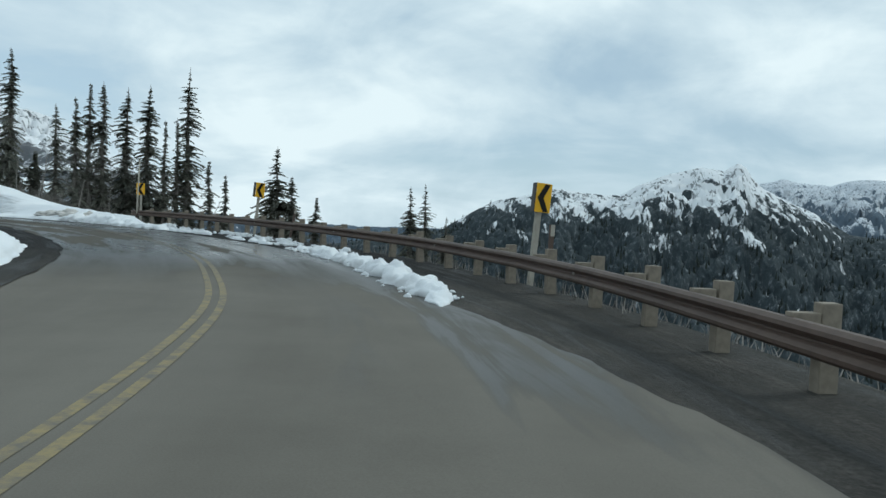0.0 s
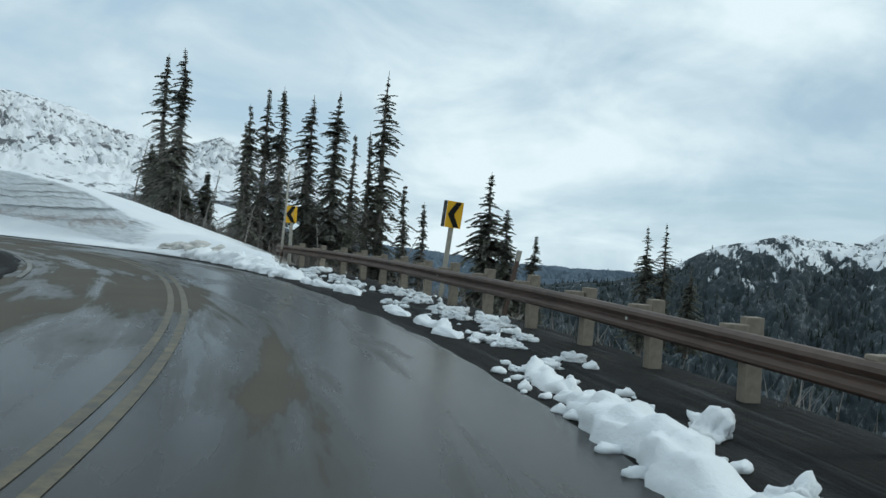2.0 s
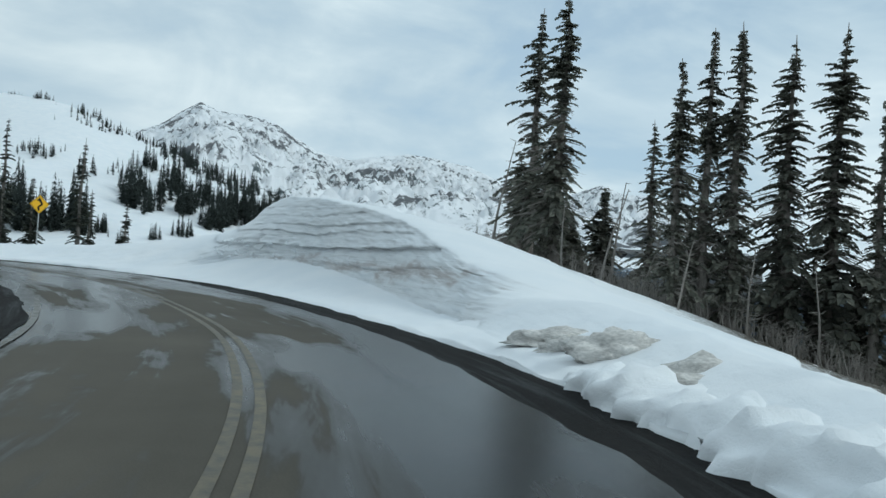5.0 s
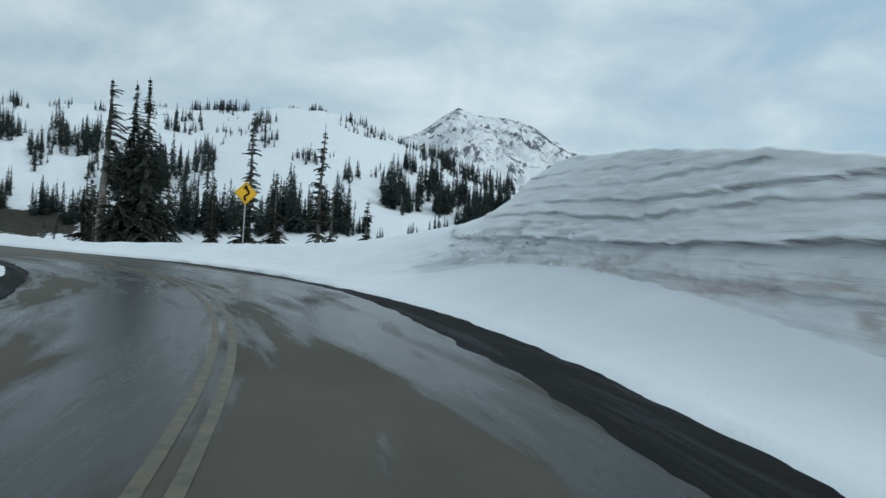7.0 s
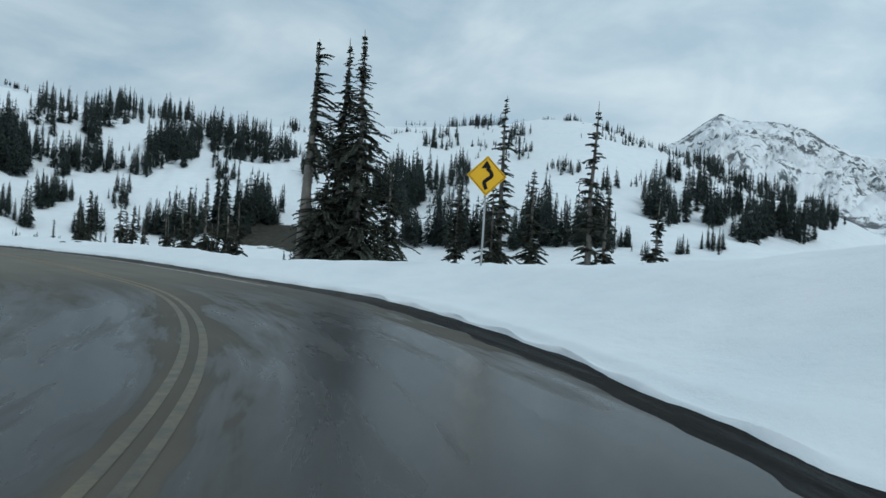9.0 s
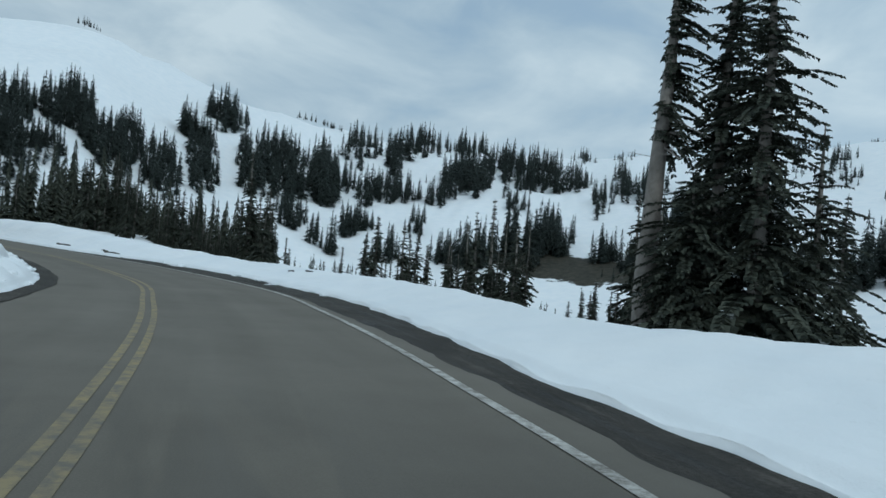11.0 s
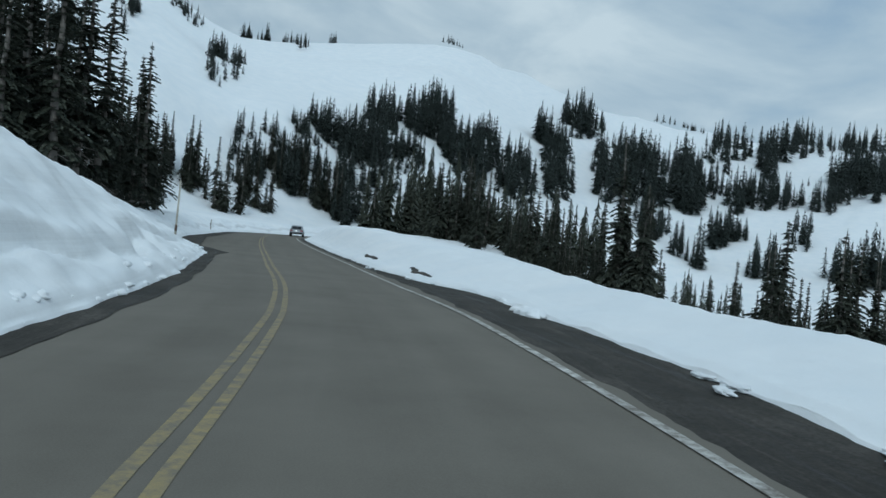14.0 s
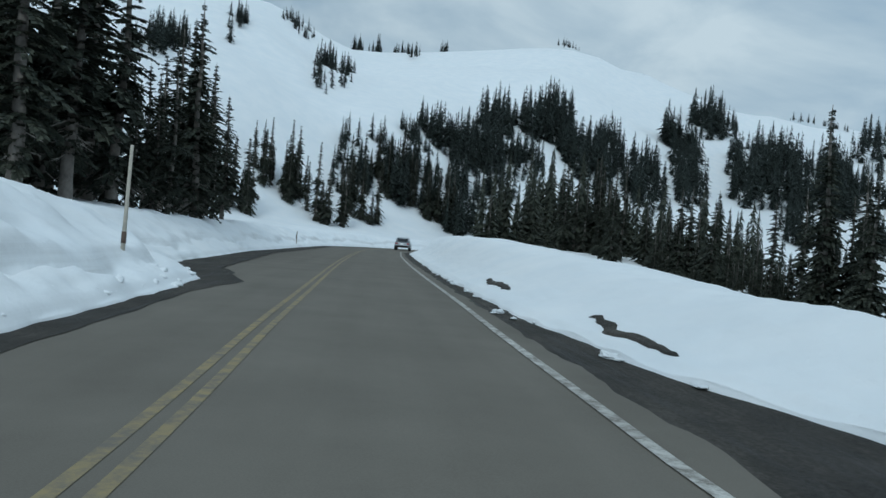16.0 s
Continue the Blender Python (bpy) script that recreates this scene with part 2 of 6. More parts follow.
YELLOW_LINE = worn_paint("worn_yellow_paint", (0.34, 0.27, 0.13))
WHITE_LINE = worn_paint("worn_white_paint", (0.66, 0.65, 0.61))
RUST = plain("weathered_brown_steel", (0.105, 0.072, 0.056), 0.6, 0.25, 0.35, 5)
WOOD = plain("grey_weathered_timber", (0.27, 0.23, 0.18), 0.85, 0, 0.4, 9, 0.5)
PALE_POST = plain("pale_sign_post_timber", (0.42, 0.39, 0.33), 0.8, 0, 0.25, 8, 0.3)
GALV = plain("galvanised_steel", (0.42, 0.43, 0.43), 0.45, 0.7, 0.15, 10)
SIGN_YELLOW = plain("traffic_yellow_sheeting", (0.82, 0.45, 0.002), 0.6, 0, 0.06, 3, 0.02)
SIGN_BLACK = plain("black_sign_paint", (0.016, 0.016, 0.016), 0.45, 0, 0.2, 3, 0.02)
SIGN_BLACK.node_tree.nodes["Principled BSDF"].inputs["Specular IOR Level"].default_value = 0.08
BARK = plain("grey_brown_bark", (0.19, 0.17, 0.15), 0.9, 0, 0.45, 7, 0.7)
DEAD = plain("silver_dead_wood", (0.27, 0.245, 0.22), 0.9, 0, 0.3, 9, 0.5)


def make_needles(name, a, c, snowy=0.0, glow=0.0):
    m, nt, b, co = material(name)
    n1 = noise_tex(nt, co, 1.6, 4, 0.6)
    geo = node(nt, "ShaderNodeNewGeometry")
    f = mth(nt, "ADD", mth(nt, "MULTIPLY", n1, 0.5), mth(nt, "MULTIPLY", geo.outputs["Random Per Island"], 0.5))
    col = ramp(nt, f, [(0.2, a), (0.8, c)])
    if snowy:
        s = ramp(nt, noise_tex(nt, co, 2.2, 5, 0.7), [(0.62, 0.0), (0.68, snowy)])
        col = mixc(nt, s, col, (0.7, 0.72, 0.75))
    nt.links.new(col, b.inputs["Base Color"])
    b.inputs["Roughness"].default_value = 0.7
    b.inputs["Specular IOR Level"].default_value = 0.2
    if glow:
        thin = node(nt, "ShaderNodeBsdfTranslucent")
        both = node(nt, "ShaderNodeMixShader")
        nt.links.new(col, thin.inputs[0])
        both.inputs[0].default_value = glow
        nt.links.new(b.outputs[0], both.inputs[1])
        nt.links.new(thin.outputs[0], both.inputs[2])
        nt.links.new(both.outputs[0], nt.nodes["Material Output"].inputs[0])
    return m


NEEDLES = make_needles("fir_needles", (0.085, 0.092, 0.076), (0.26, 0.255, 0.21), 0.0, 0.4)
# darker copy of the needles, with the shade of dense firs in its colour
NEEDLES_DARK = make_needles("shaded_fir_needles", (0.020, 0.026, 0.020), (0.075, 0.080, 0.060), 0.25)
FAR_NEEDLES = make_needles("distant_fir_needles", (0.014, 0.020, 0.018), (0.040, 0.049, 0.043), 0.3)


def make_mountain(name, rock, wood_, snow_line, soft, blue):
    """Snow, rock and dark woods by height, slope and broken noise."""
    m, nt, b, co = material(name)
    sep = node(nt, "ShaderNodeSeparateXYZ")
    nt.links.new(co, sep.inputs[0])
    geo = node(nt, "ShaderNodeNewGeometry")
    sn = node(nt, "ShaderNodeSeparateXYZ")
    nt.links.new(geo.outputs["Normal"], sn.inputs[0])
    big = noise_tex(nt, co, 0.006, 8, 0.62)
    mid = noise_tex(nt, mapping(nt, co, (1, 1, 0.35)), 0.014, 7, 0.66)
    spec = noise_tex(nt, mapping(nt, co, (1, 1, 0.6)), 0.11, 5, 0.75)
    hgt = mth(nt, "DIVIDE", mth(nt, "SUBTRACT", sep.outputs[2], snow_line), soft)
    k = mth(nt, "ADD", mth(nt, "MULTIPLY", hgt, 0.5), mth(nt, "MULTIPLY", mth(nt, "SUBTRACT", mid, 0.5), 2.6))
    k = mth(nt, "ADD", k, mth(nt, "MULTIPLY", mth(nt, "SUBTRACT", big, 0.5), 1.6))
    snow_f = ramp(nt, mth(nt, "ADD", k, 0.5), [(0.42, 0.0), (0.56, 1.0)])
    dots = ramp(nt, spec, [(0.40, 0.0), (0.47, 1.0)])
    steep = ramp(nt, sn.outputs[2], [(0.36, 1.0), (0.55, 0.0)])
    white = mixc(nt, dots, rock, (0.80, 0.83, 0.87))
    white = mixc(nt, mth(nt, "MULTIPLY", steep, 0.85), white, rock)
    col = mixc(nt, snow_f, wood_, white)
    # distance haze is painted in: every colour leans to blue-grey
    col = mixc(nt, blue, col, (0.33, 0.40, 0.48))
    nt.links.new(col, b.inputs["Base Color"])
    b.inputs["Roughness"].default_value = 0.9
    b.inputs["Specular IOR Level"].default_value = 0.1
    bump(nt, b, spec, 0.6, 6.0)
    return m


def make_wooded():
    """Dark forest cut by white avalanche chutes, rock near the top."""
    m, nt, b, co = material("forested_snow_mountain")
    sep = node(nt, "ShaderNodeSeparateXYZ")
    nt.links.new(co, sep.inputs[0])
    chute = noise_tex(nt, mapping(nt, co, (1.0, 0.16, 0.28), (30, 0, 0), (0, 0, radians(-12))), 0.026, 6, 0.60, 0.4)
    edge = noise_tex(nt, co, 0.035, 7, 0.72)
    fine = noise_tex(nt, mapping(nt, co, (1, 1, 0.5)), 0.12, 5, 0.75)
    hgt = ramp(nt, mth(nt, "DIVIDE", mth(nt, "ADD", sep.outputs[2], 120.0), 260.0), [(0.20, 0.0), (0.42, 0.28), (0.60, 0.74), (1.0, 1.0)])
    fingers = noise_tex(nt, mapping(nt, co, (1.0, 0.5, 0.22)), 0.075, 6, 0.68, 0.3)
    k = mth(nt, "ADD", mth(nt, "ADD", chute, mth(nt, "MULTIPLY", hgt, 0.33)), mth(nt, "MULTIPLY", mth(nt, "SUBTRACT", edge, 0.5), 0.34))
    snow_f = ramp(nt, k, [(0.675, 0.0), (0.71, 1.0)])
    wood_ = ramp(nt, fine, [(0.35, (0.016, 0.024, 0.026)), (0.56, (0.045, 0.055, 0.058)), (0.64, (0.15, 0.165, 0.175))])
    white = mixc(nt, ramp(nt, fingers, [(0.54, 0.0), (0.60, 0.9)]), (0.86, 0.88, 0.90), (0.10, 0.105, 0.11))
    col = mixc(nt, snow_f, wood_, white)
    # a trace of air haze mixed into snow, rock and woods alike
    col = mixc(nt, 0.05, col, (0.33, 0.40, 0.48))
    nt.links.new(col, b.inputs["Base Color"])
    b.inputs["Roughness"].default_value = 0.9
    b.inputs["Specular IOR Level"].default_value = 0.1
    bump(nt, b, fine, 0.4, 5.0)
    return m


MOUNT_A = make_wooded()


def make_peak():
    """White slopes broken by rock ribs, with specks of trees low down."""
    m, nt, b, co = material("rocky_snow_peak")
    sep = node(nt, "ShaderNodeSeparateXYZ")
    nt.links.new(co, sep.inputs[0])
    ribs = noise_tex(nt, mapping(nt, co, (1.0, 1.0, 1.6), (0, 0, 0), (0.5, 0.4, 0.3)), 0.0075, 10, 0.72, 0.5)
    fine = noise_tex(nt, co, 0.03, 7, 0.72, 0.4)
    region = noise_tex(nt, co, 0.0028, 3, 0.5)
    k = mth(nt, "ADD", mth(nt, "ADD", mth(nt, "MULTIPLY", ribs, 0.6), mth(nt, "MULTIPLY", fine, 0.4)), mth(nt, "MULTIPLY", mth(nt, "SUBTRACT", region, 0.5), 0.35))
    rock_f = ramp(nt, k, [(0.535, 0.0), (0.572, 0.95)])
    dots = ramp(nt, noise_tex(nt, mapping(nt, co, (1, 1, 0.45)), 0.06, 5, 0.7), [(0.55, 0.0), (0.60, 1.0)])
    groves = ramp(nt, noise_tex(nt, co, 0.006, 5, 0.6), [(0.45, 0.0), (0.55, 1.0)])
    low = ramp(nt, mth(nt, "DIVIDE", sep.outputs[2], 400.0), [(0.55, 1.0), (0.95, 0.0)])
    col = mixc(nt, rock_f, (0.88, 0.89, 0.91), (0.10, 0.10, 0.105))
    col = mixc(nt, mth(nt, "MULTIPLY", mth(nt, "MULTIPLY", dots, groves), low), col, (0.09, 0.11, 0.115))
    # thin blue haze over the peak, put into its colour
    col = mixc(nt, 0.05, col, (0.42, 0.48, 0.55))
    nt.links.new(col, b.inputs["Base Color"])
    b.inputs["Roughness"].default_value = 0.9
    b.inputs["Specular IOR Level"].default_value = 0.1
    bump(nt, b, k, 0.25, 30.0)
    return m


MOUNT_B = make_peak()
MOUNT_FAR = make_mountain("haze_tinted_far_range", (0.12, 0.14, 0.17), (0.06, 0.085, 0.115), 60, 160, 0.25)


# ---- helpers for meshes ----
def smooth(a, b, x):
    t = np.clip((np.asarray(x, float) - a) / (b - a), 0, 1)
    return t * t * (3 - 2 * t)


def mesh_object(name, verts, faces, mat, parent=None, shade=True, label=""):
    me = bpy.data.meshes.new(name)
    me.from_pydata(np.asarray(verts, float).tolist() if isinstance(verts, np.ndarray) else [tuple(v) for v in verts], [], faces.tolist() if isinstance(faces, np.ndarray) else faces)
    me.materials.append(mat)
    if shade:
        me.shade_smooth()
    me.update()
    ob = new(name, me)
    if parent:
        ob.parent = parent
    if label:
        ob["label"] = label
    return ob


def part(name, bm, mat, parent=None, label="", shade=False):
    me = bpy.data.meshes.new(name)
    bm.to_mesh(me)
    bm.free()
    me.materials.append(mat)
    if shade:
        me.shade_smooth()
    ob = new(name, me)
    if parent:
        ob.parent = parent
    if label:
        ob["label"] = label
    return ob


def grid_faces(nu, nv):
    i = np.arange(nu - 1)[:, None] * nv + np.arange(nv - 1)[None, :]
    return np.stack([i, i + nv, i + nv + 1, i + 1], -1).reshape(-1, 4)


def box_bm(sx, sy, sz, m=None, bevel=0.0, bm=None):
    out = bm or bmesh.new()
    r = bmesh.ops.create_cube(out, size=1.0, matrix=(m or Matrix()) @ Matrix.Diagonal((sx, sy, sz, 1)))
    if bevel:
        edges = list({e for v in r["verts"] for e in v.link_edges})
        bmesh.ops.bevel(out, geom=edges, offset=bevel, segments=2, affect="EDGES", profile=0.6)
    return out


WAVES = {}


def waves(seed):
    """The fixed random angles, lengths and phases of one noise."""
    if seed not in WAVES:
        rs = np.random.RandomState(seed)
        WAVES[seed] = [tuple(rs.uniform(a, b) for a, b in ((0, 2 * math.pi), (0.75, 1.3), (0, 6.28), (0, 6.28))) for _ in range(24)]
    return WAVES[seed]


def fbm(x, y, scale, octaves=4, seed=0.0):
    """Cheap smooth noise on arrays: sums of turned sine products."""
    out = np.zeros_like(np.asarray(x, float))
    amp, tot = 1.0, 0.0
    table = waves(int(seed * 7) + 3)
    for o in range(octaves):
        for k in range(3):
            a, f, p1, p2 = table[3 * o + k]
            f = 2 * math.pi / scale * f
            u = x * math.cos(a) + y * math.sin(a)
            w = -x * math.sin(a) + y * math.cos(a)
            out = out + amp * np.sin(u * f + p1 + 1.3 * np.sin(w * f * 0.7 + p2)) / 3
        tot += amp
        amp *= 0.5
        scale *= 0.47
    return out / tot


# ---- the road's line ----
def spline(points, step):
    pts = [Vector((*p, 0)) for p in points]
    pts = [2 * pts[0] - pts[1]] + pts + [2 * pts[-1] - pts[-2]]
    dense = []
    for a, b, c, d in zip(pts, pts[1:], pts[2:], pts[3:]):
        for i in range(24):
            t = i / 24
            dense.append(0.5 * (2 * b + (c - a) * t + (2 * a - 5 * b + 4 * c - d) * t * t + (3 * b - a - 3 * c + d) * t ** 3))
    dense.append(pts[-2])
    dense = np.array([(v.x, v.y) for v in dense])
    seg = np.hypot(*np.diff(dense, axis=0).T)
    s = np.concatenate([[0], np.cumsum(seg)])
    n = int(s[-1] / step)
    u = np.linspace(0, s[-1], n + 1)
    return np.stack([np.interp(u, s, dense[:, 0]), np.interp(u, s, dense[:, 1])], 1), u


CENTRE = [(-9, -40), (-4.6, -25), (-2.4, -12), (-1.9, 0), (-2.5, 8.2), (-4.05, 14.1), (-6.25, 19.7), (-9.6, 25.5), (-14.15, 31.7), (-18.6, 36.1),
          (-22.9, 39.2), (-27.8, 41.7), (-35.6, 44.5), (-43.35, 46.15), (-51.35, 46.55), (-59.5, 45.3), (-66.6, 42.5), (-74.0, 38.75), (-80.85, 34.5),
          (-91.35, 25.15), (-100.2, 15.9), (-113.4, 2.0), (-126, -11), (-138, -23), (-150, -34), (-165, -42), (-185, -46), (-215, -46)]
LINE, LS = spline(CENTRE, 0.5)
TAN = np.gradient(LINE, axis=0)
TAN /= np.linalg.norm(TAN, axis=1)[:, None]
RIGHT = np.stack([TAN[:, 1], -TAN[:, 0]], 1)


def road_coords(x, y):
    """Way along the road and offset to its right, for arrays of places."""
    x, y = np.ravel(x), np.ravel(y)
    s, d = np.zeros(len(x)), np.zeros(len(x))
    for a in range(0, len(x), 20000):
        dx = x[a:a + 20000, None] - LINE[None, :, 0]
        dy = y[a:a + 20000, None] - LINE[None, :, 1]
        j = np.argmin(dx * dx + dy * dy, axis=1)
        k = np.arange(len(j))
        ex, ey = dx[k, j], dy[k, j]
        s[a:a + 20000] = LS[j] + ex * TAN[j, 0] + ey * TAN[j, 1]
        side = ex * RIGHT[j, 0] + ey * RIGHT[j, 1]
        d[a:a + 20000] = np.sign(side) * np.hypot(ex, ey)
    return s, d


STATIONS = {}


def s_at(x, y):
    if (x, y) not in STATIONS:
        STATIONS[x, y] = float(road_coords(np.array([x]), np.array([y]))[0][0])
    return STATIONS[x, y]


def on_road(s, d, z=0.0):
    return np.array([np.interp(s, LS, LINE[:, 0]) + d * np.interp(s, LS, RIGHT[:, 0]),
                     np.interp(s, LS, LINE[:, 1]) + d * np.interp(s, LS, RIGHT[:, 1]), z])


S_RAIL = s_at(-17.5, 43.0)        # the guard rail's end
S_BANK_END = s_at(-47, 52)
S_SIGN = s_at(-63.6, 52.7)
S_CUT = s_at(-68, 42)             # the bank on the inside of the bend begins
S_PULL = s_at(-101.5, 12)         # it ends at a turn-out
S_END = LS[-1]


def tab(s, *rows):
    return np.interp(s, [r[0] for r in rows], [r[1] for r in rows])


def right_edge(s):
    """Offset at which the snow on the right begins."""
    return tab(s, (0, 5.0), (70, 4.2), (77, 3.6), (80, 3.5), (88, 3.7), (92, 3.55), (95, 3.7), (99, 4.0), (103, 4.15), (108, 4.4), (112, 4.35), (116, 4.5), (120, 4.65), (126, 5.0),
               (134, 4.6), (138, 4.9), (144, 5.1), (150, 5.1), (157, 5.5), (163, 5.4), (168, 5.6), (172, 4.75), (177, 4.4), (185, 4.25), (216, 4.4), (S_END, 4.4))


def left_edge(s):
    return tab(s, (0, 3.55), (63, 3.55), (76, 3.95), (92, 3.9), (100, 3.75), (112, 3.75), (134, 3.0), (143, 2.3), (152, 2.2), (161, 2.05), (174, 1.98), (181.5, 2.2), (183.5, 3.0), (187, 4.3), (207, 4.9), (214, 4.6), (S_END, 3.8))


def bank_top(s):
    """Height of the ploughed snow on the right."""
    return tab(s, (S_RAIL - 9, 0.22), (S_RAIL - 2, 0.35), (s_at(-20, 44), 0.5), (90.7, 0.82), (94.3, 1.32), (97.7, 2.12), (99.6, 2.5), (s_at(-35, 51), 2.92), (s_at(-39.7, 52), 3.45),
               (s_at(-43, 53), 3.65), (s_at(-44.6, 53), 3.45), (s_at(-46, 53), 2.75), (s_at(-48, 53), 2.2), (s_at(-51.6, 53), 1.6), (s_at(-58, 52), 1.0), (S_SIGN, 0.75), (138, 0.33), (142, 0.40), (147, 0.47), (158, 0.40), (163, 0.43), (170, 0.60), (180, 0.75), (195, 1.25), (208, 1.6), (225, 1.75), (S_END, 1.5))


def bank_reach(s):
    """How far from its edge it takes to reach that height."""
    return tab(s, (S_RAIL - 9, 0.5), (S_RAIL, 1.6), (s_at(-27, 48), 4.2), (s_at(-35, 51), 4.6), (s_at(-46, 53), 5.4), (S_SIGN, 4.0), (138, 2.6), (170, 2.6), (180, 3.2), (S_END, 3.2))


def inner_top(s):
    """Height of the ploughed snow on the inside of the bend."""
    return tab(s, (0, 0.45), (S_CUT - 4, 0.5), (s_at(-75, 36), 1.5), (s_at(-84, 30), 2.05), (s_at(-92, 23), 2.6), (s_at(-97, 17), 2.0), (s_at(-100, 13), 1.65), (S_PULL + 4, 1.25), (210, 1.3), (235, 1.35), (S_END, 1.1))


def rail_offset(s):
    """How far the guard rail stands to the right of the road's line."""
    return tab(s, (45.9, 5.25), (51.6, 5.05), (71, 5.1), (78.8, 5.8), (84, 6.23))


def cliff_height(s, d):
    oc = d - rail_offset(s) - 0.35
    return np.maximum(np.where(oc < 0.5, -0.03 - 0.1 * np.clip(oc, 0, 9), -0.08 - 0.62 * (oc - 0.5)), -26 - 0.1 * np.abs(oc))


HILL = np.array([(-180, 200, 12), (-130, 200, 8), (-110, 400, -90), (-60, 700, -200), (20, 700, -200), (32, 500, -60), (40, 380, 0), (45, 372, 19), (50, 398, 34), (56, 425, 50),
                 (61, 435, 64), (65, 480, 83), (69, 520, 90), (75, 547, 87), (80, 566, 89), (87, 585, 84), (93, 570, 81), (99, 546, 80), (105, 508, 79),
                 (111, 480, 83), (114, 465, 87), (117.5, 447, 94)])
HILL = np.concatenate([HILL, np.array([(121.6, 432, 102), (124, 426, 105), (129, 430, 102), (138, 412, 92), (141, 405, 97), (144, 394, 106), (150, 374, 107),
                                       (160, 352, 106), (172, 330, 90), (180, 200, 12)])])
HILL[:, 2] += np.interp(HILL[:, 0], [44, 60, 126, 130], [0.0, 2.0, 2.0, 0.0])
FLOOR = np.array([(-180, 60, 3), (-130, 60, 0), (-110, 60, -12), (20, 60, -16), (32, 60, -5), (45, 110, -4), (60, 130, -7), (85, 170, -10), (105, 200, -9), (120, 170, -5),
                  (135, 100, 0), (150, 80, 3), (165, 70, 4), (180, 60, 4)])


def far_height(x, y):
    dx, dy = x + 80, y - 35
    r = np.hypot(dx, dy)
    az = np.degrees(np.arctan2(-dx, dy))
    rs, zs = np.interp(az, HILL[:, 0], HILL[:, 1]), np.interp(az, HILL[:, 0], HILL[:, 2])
    rf, zf = np.interp(az, FLOOR[:, 0], FLOOR[:, 1]), np.interp(az, FLOOR[:, 0], FLOOR[:, 2])
    u = np.clip((r - rf) / (rs - rf), 0, 1)
    up = zf + (zs - zf) * (0.72 * u ** 1.25 + 0.28 * u * (2 - u))
    low = zf * np.clip(r / np.minimum(rf, 75), 0, 1)
    past = zs - np.minimum((r - rs) * 0.22, zs + 220)
    h = np.where(r < rf, low, np.where(r < rs, up, past))
    rough = fbm(x, y, 90, 4, 1) * 6 * smooth(0.05, 0.5, u) * (1 - 0.85 * smooth(0.8, 1.0, u))
    return h + rough


def snow_height(s, d, x, y):
    """The ploughed snow beside the road, on either side."""
    o, q = d - right_edge(s), -left_edge(s) - d
    wob, lump = fbm(x, y, 6.0, 3, 2), fbm(x, y, 1.1, 3, 5)
    top, reach = bank_top(s), bank_reach(s)
    right = top * smooth(0, 1, o / reach) + 0.10 * smooth(0, 0.3, o) + 0.035 * lump * smooth(0, 0.4, o) + 0.08 * wob * smooth(0.5, 2.5, o)
    fall = tab(s, (S_RAIL, 0.24), (106, 0.24), (112, 0.10), (S_BANK_END, 0.09), (S_SIGN, 0.10), (s_at(-80, 41), 0.27), (s_at(-100, 22), 0.26), (s_at(-130, -8), 0.10), (S_END, 0.05))
    right = right - fall * np.clip(o - reach - tab(s, (106, 0.0), (112, 1.2), (S_SIGN, 1.2), (138, -0.3), (170, -0.3), (182, 1.2)), 0, 60)
    it = inner_top(s)
    cutv = smooth(0.8, 1.6, it)
    wide = 1.2 + 2.4 * cutv
    left = it * (0.25 * smooth(0, 1, q / wide) + 0.75 * np.clip(q / wide, 0, 1)) + 0.10 * smooth(0, 0.3, q) + tab(s, (S_PULL - 12, 0.04), (190, 0.10), (235, 0.06), (S_END, 0.04)) * np.clip(q - 1.2, 0, 30) + 0.035 * (1 - cutv) * lump * smooth(0, 0.4, q) + (0.07 * fbm(x, y, 0.9, 2, 6) + 0.14 * fbm(x, y, 2.6, 2, 7)) * cutv * smooth(0.1, 0.6, q) + 0.10 * wob * smooth(0.3, 2, q)
    dent = 1.0 + 0.25 * np.sin(s * 0.45) + 0.12 * np.sin(s * 1.7)
    left = left - cutv * (0.16 + 0.08 * np.sin(s * 0.8)) * np.exp(-((q - dent) / 0.17) ** 2) + cutv * 0.10 * np.exp(-((q - dent - 0.4) / 0.25) ** 2)
    return np.where(o > 0, right, left)


def near_height(s, d, x, y):
    o, q = d - right_edge(s), -left_edge(s) - d
    snow = snow_height(s, d, x, y)
    width = np.where(o > 0, tab(s, (S_RAIL + 2, 3.0), (S_RAIL + 8, 11.0), (S_SIGN, 7.0), (S_END, 5.0)), 5.0)
    under = 0.22 * (1 - smooth(width - 2.0, width - 0.6, np.maximum(o, q)))
    snow = np.where(np.maximum(o, q) < width - 2.5, snow * (1 - 0.8 * smooth(0.8, 1.4, np.where(o > 0, bank_top(s), 0))), snow)
    snow = np.maximum(snow - under, np.where(o > 2.0, -6.0, -0.1))
    rail = 1 - smooth(S_RAIL - 3, S_RAIL + 5, s)
    right = cliff_height(s, d) * rail + snow * (1 - rail)
    z = np.where(d > 0, right, snow)
    bare = (o < 0.45) & (q < 0.45) & (d < 6.7)
    return np.where(bare & ((d < 4.6) | (rail > 0.5) | (o < 0.45)), -0.1, z)


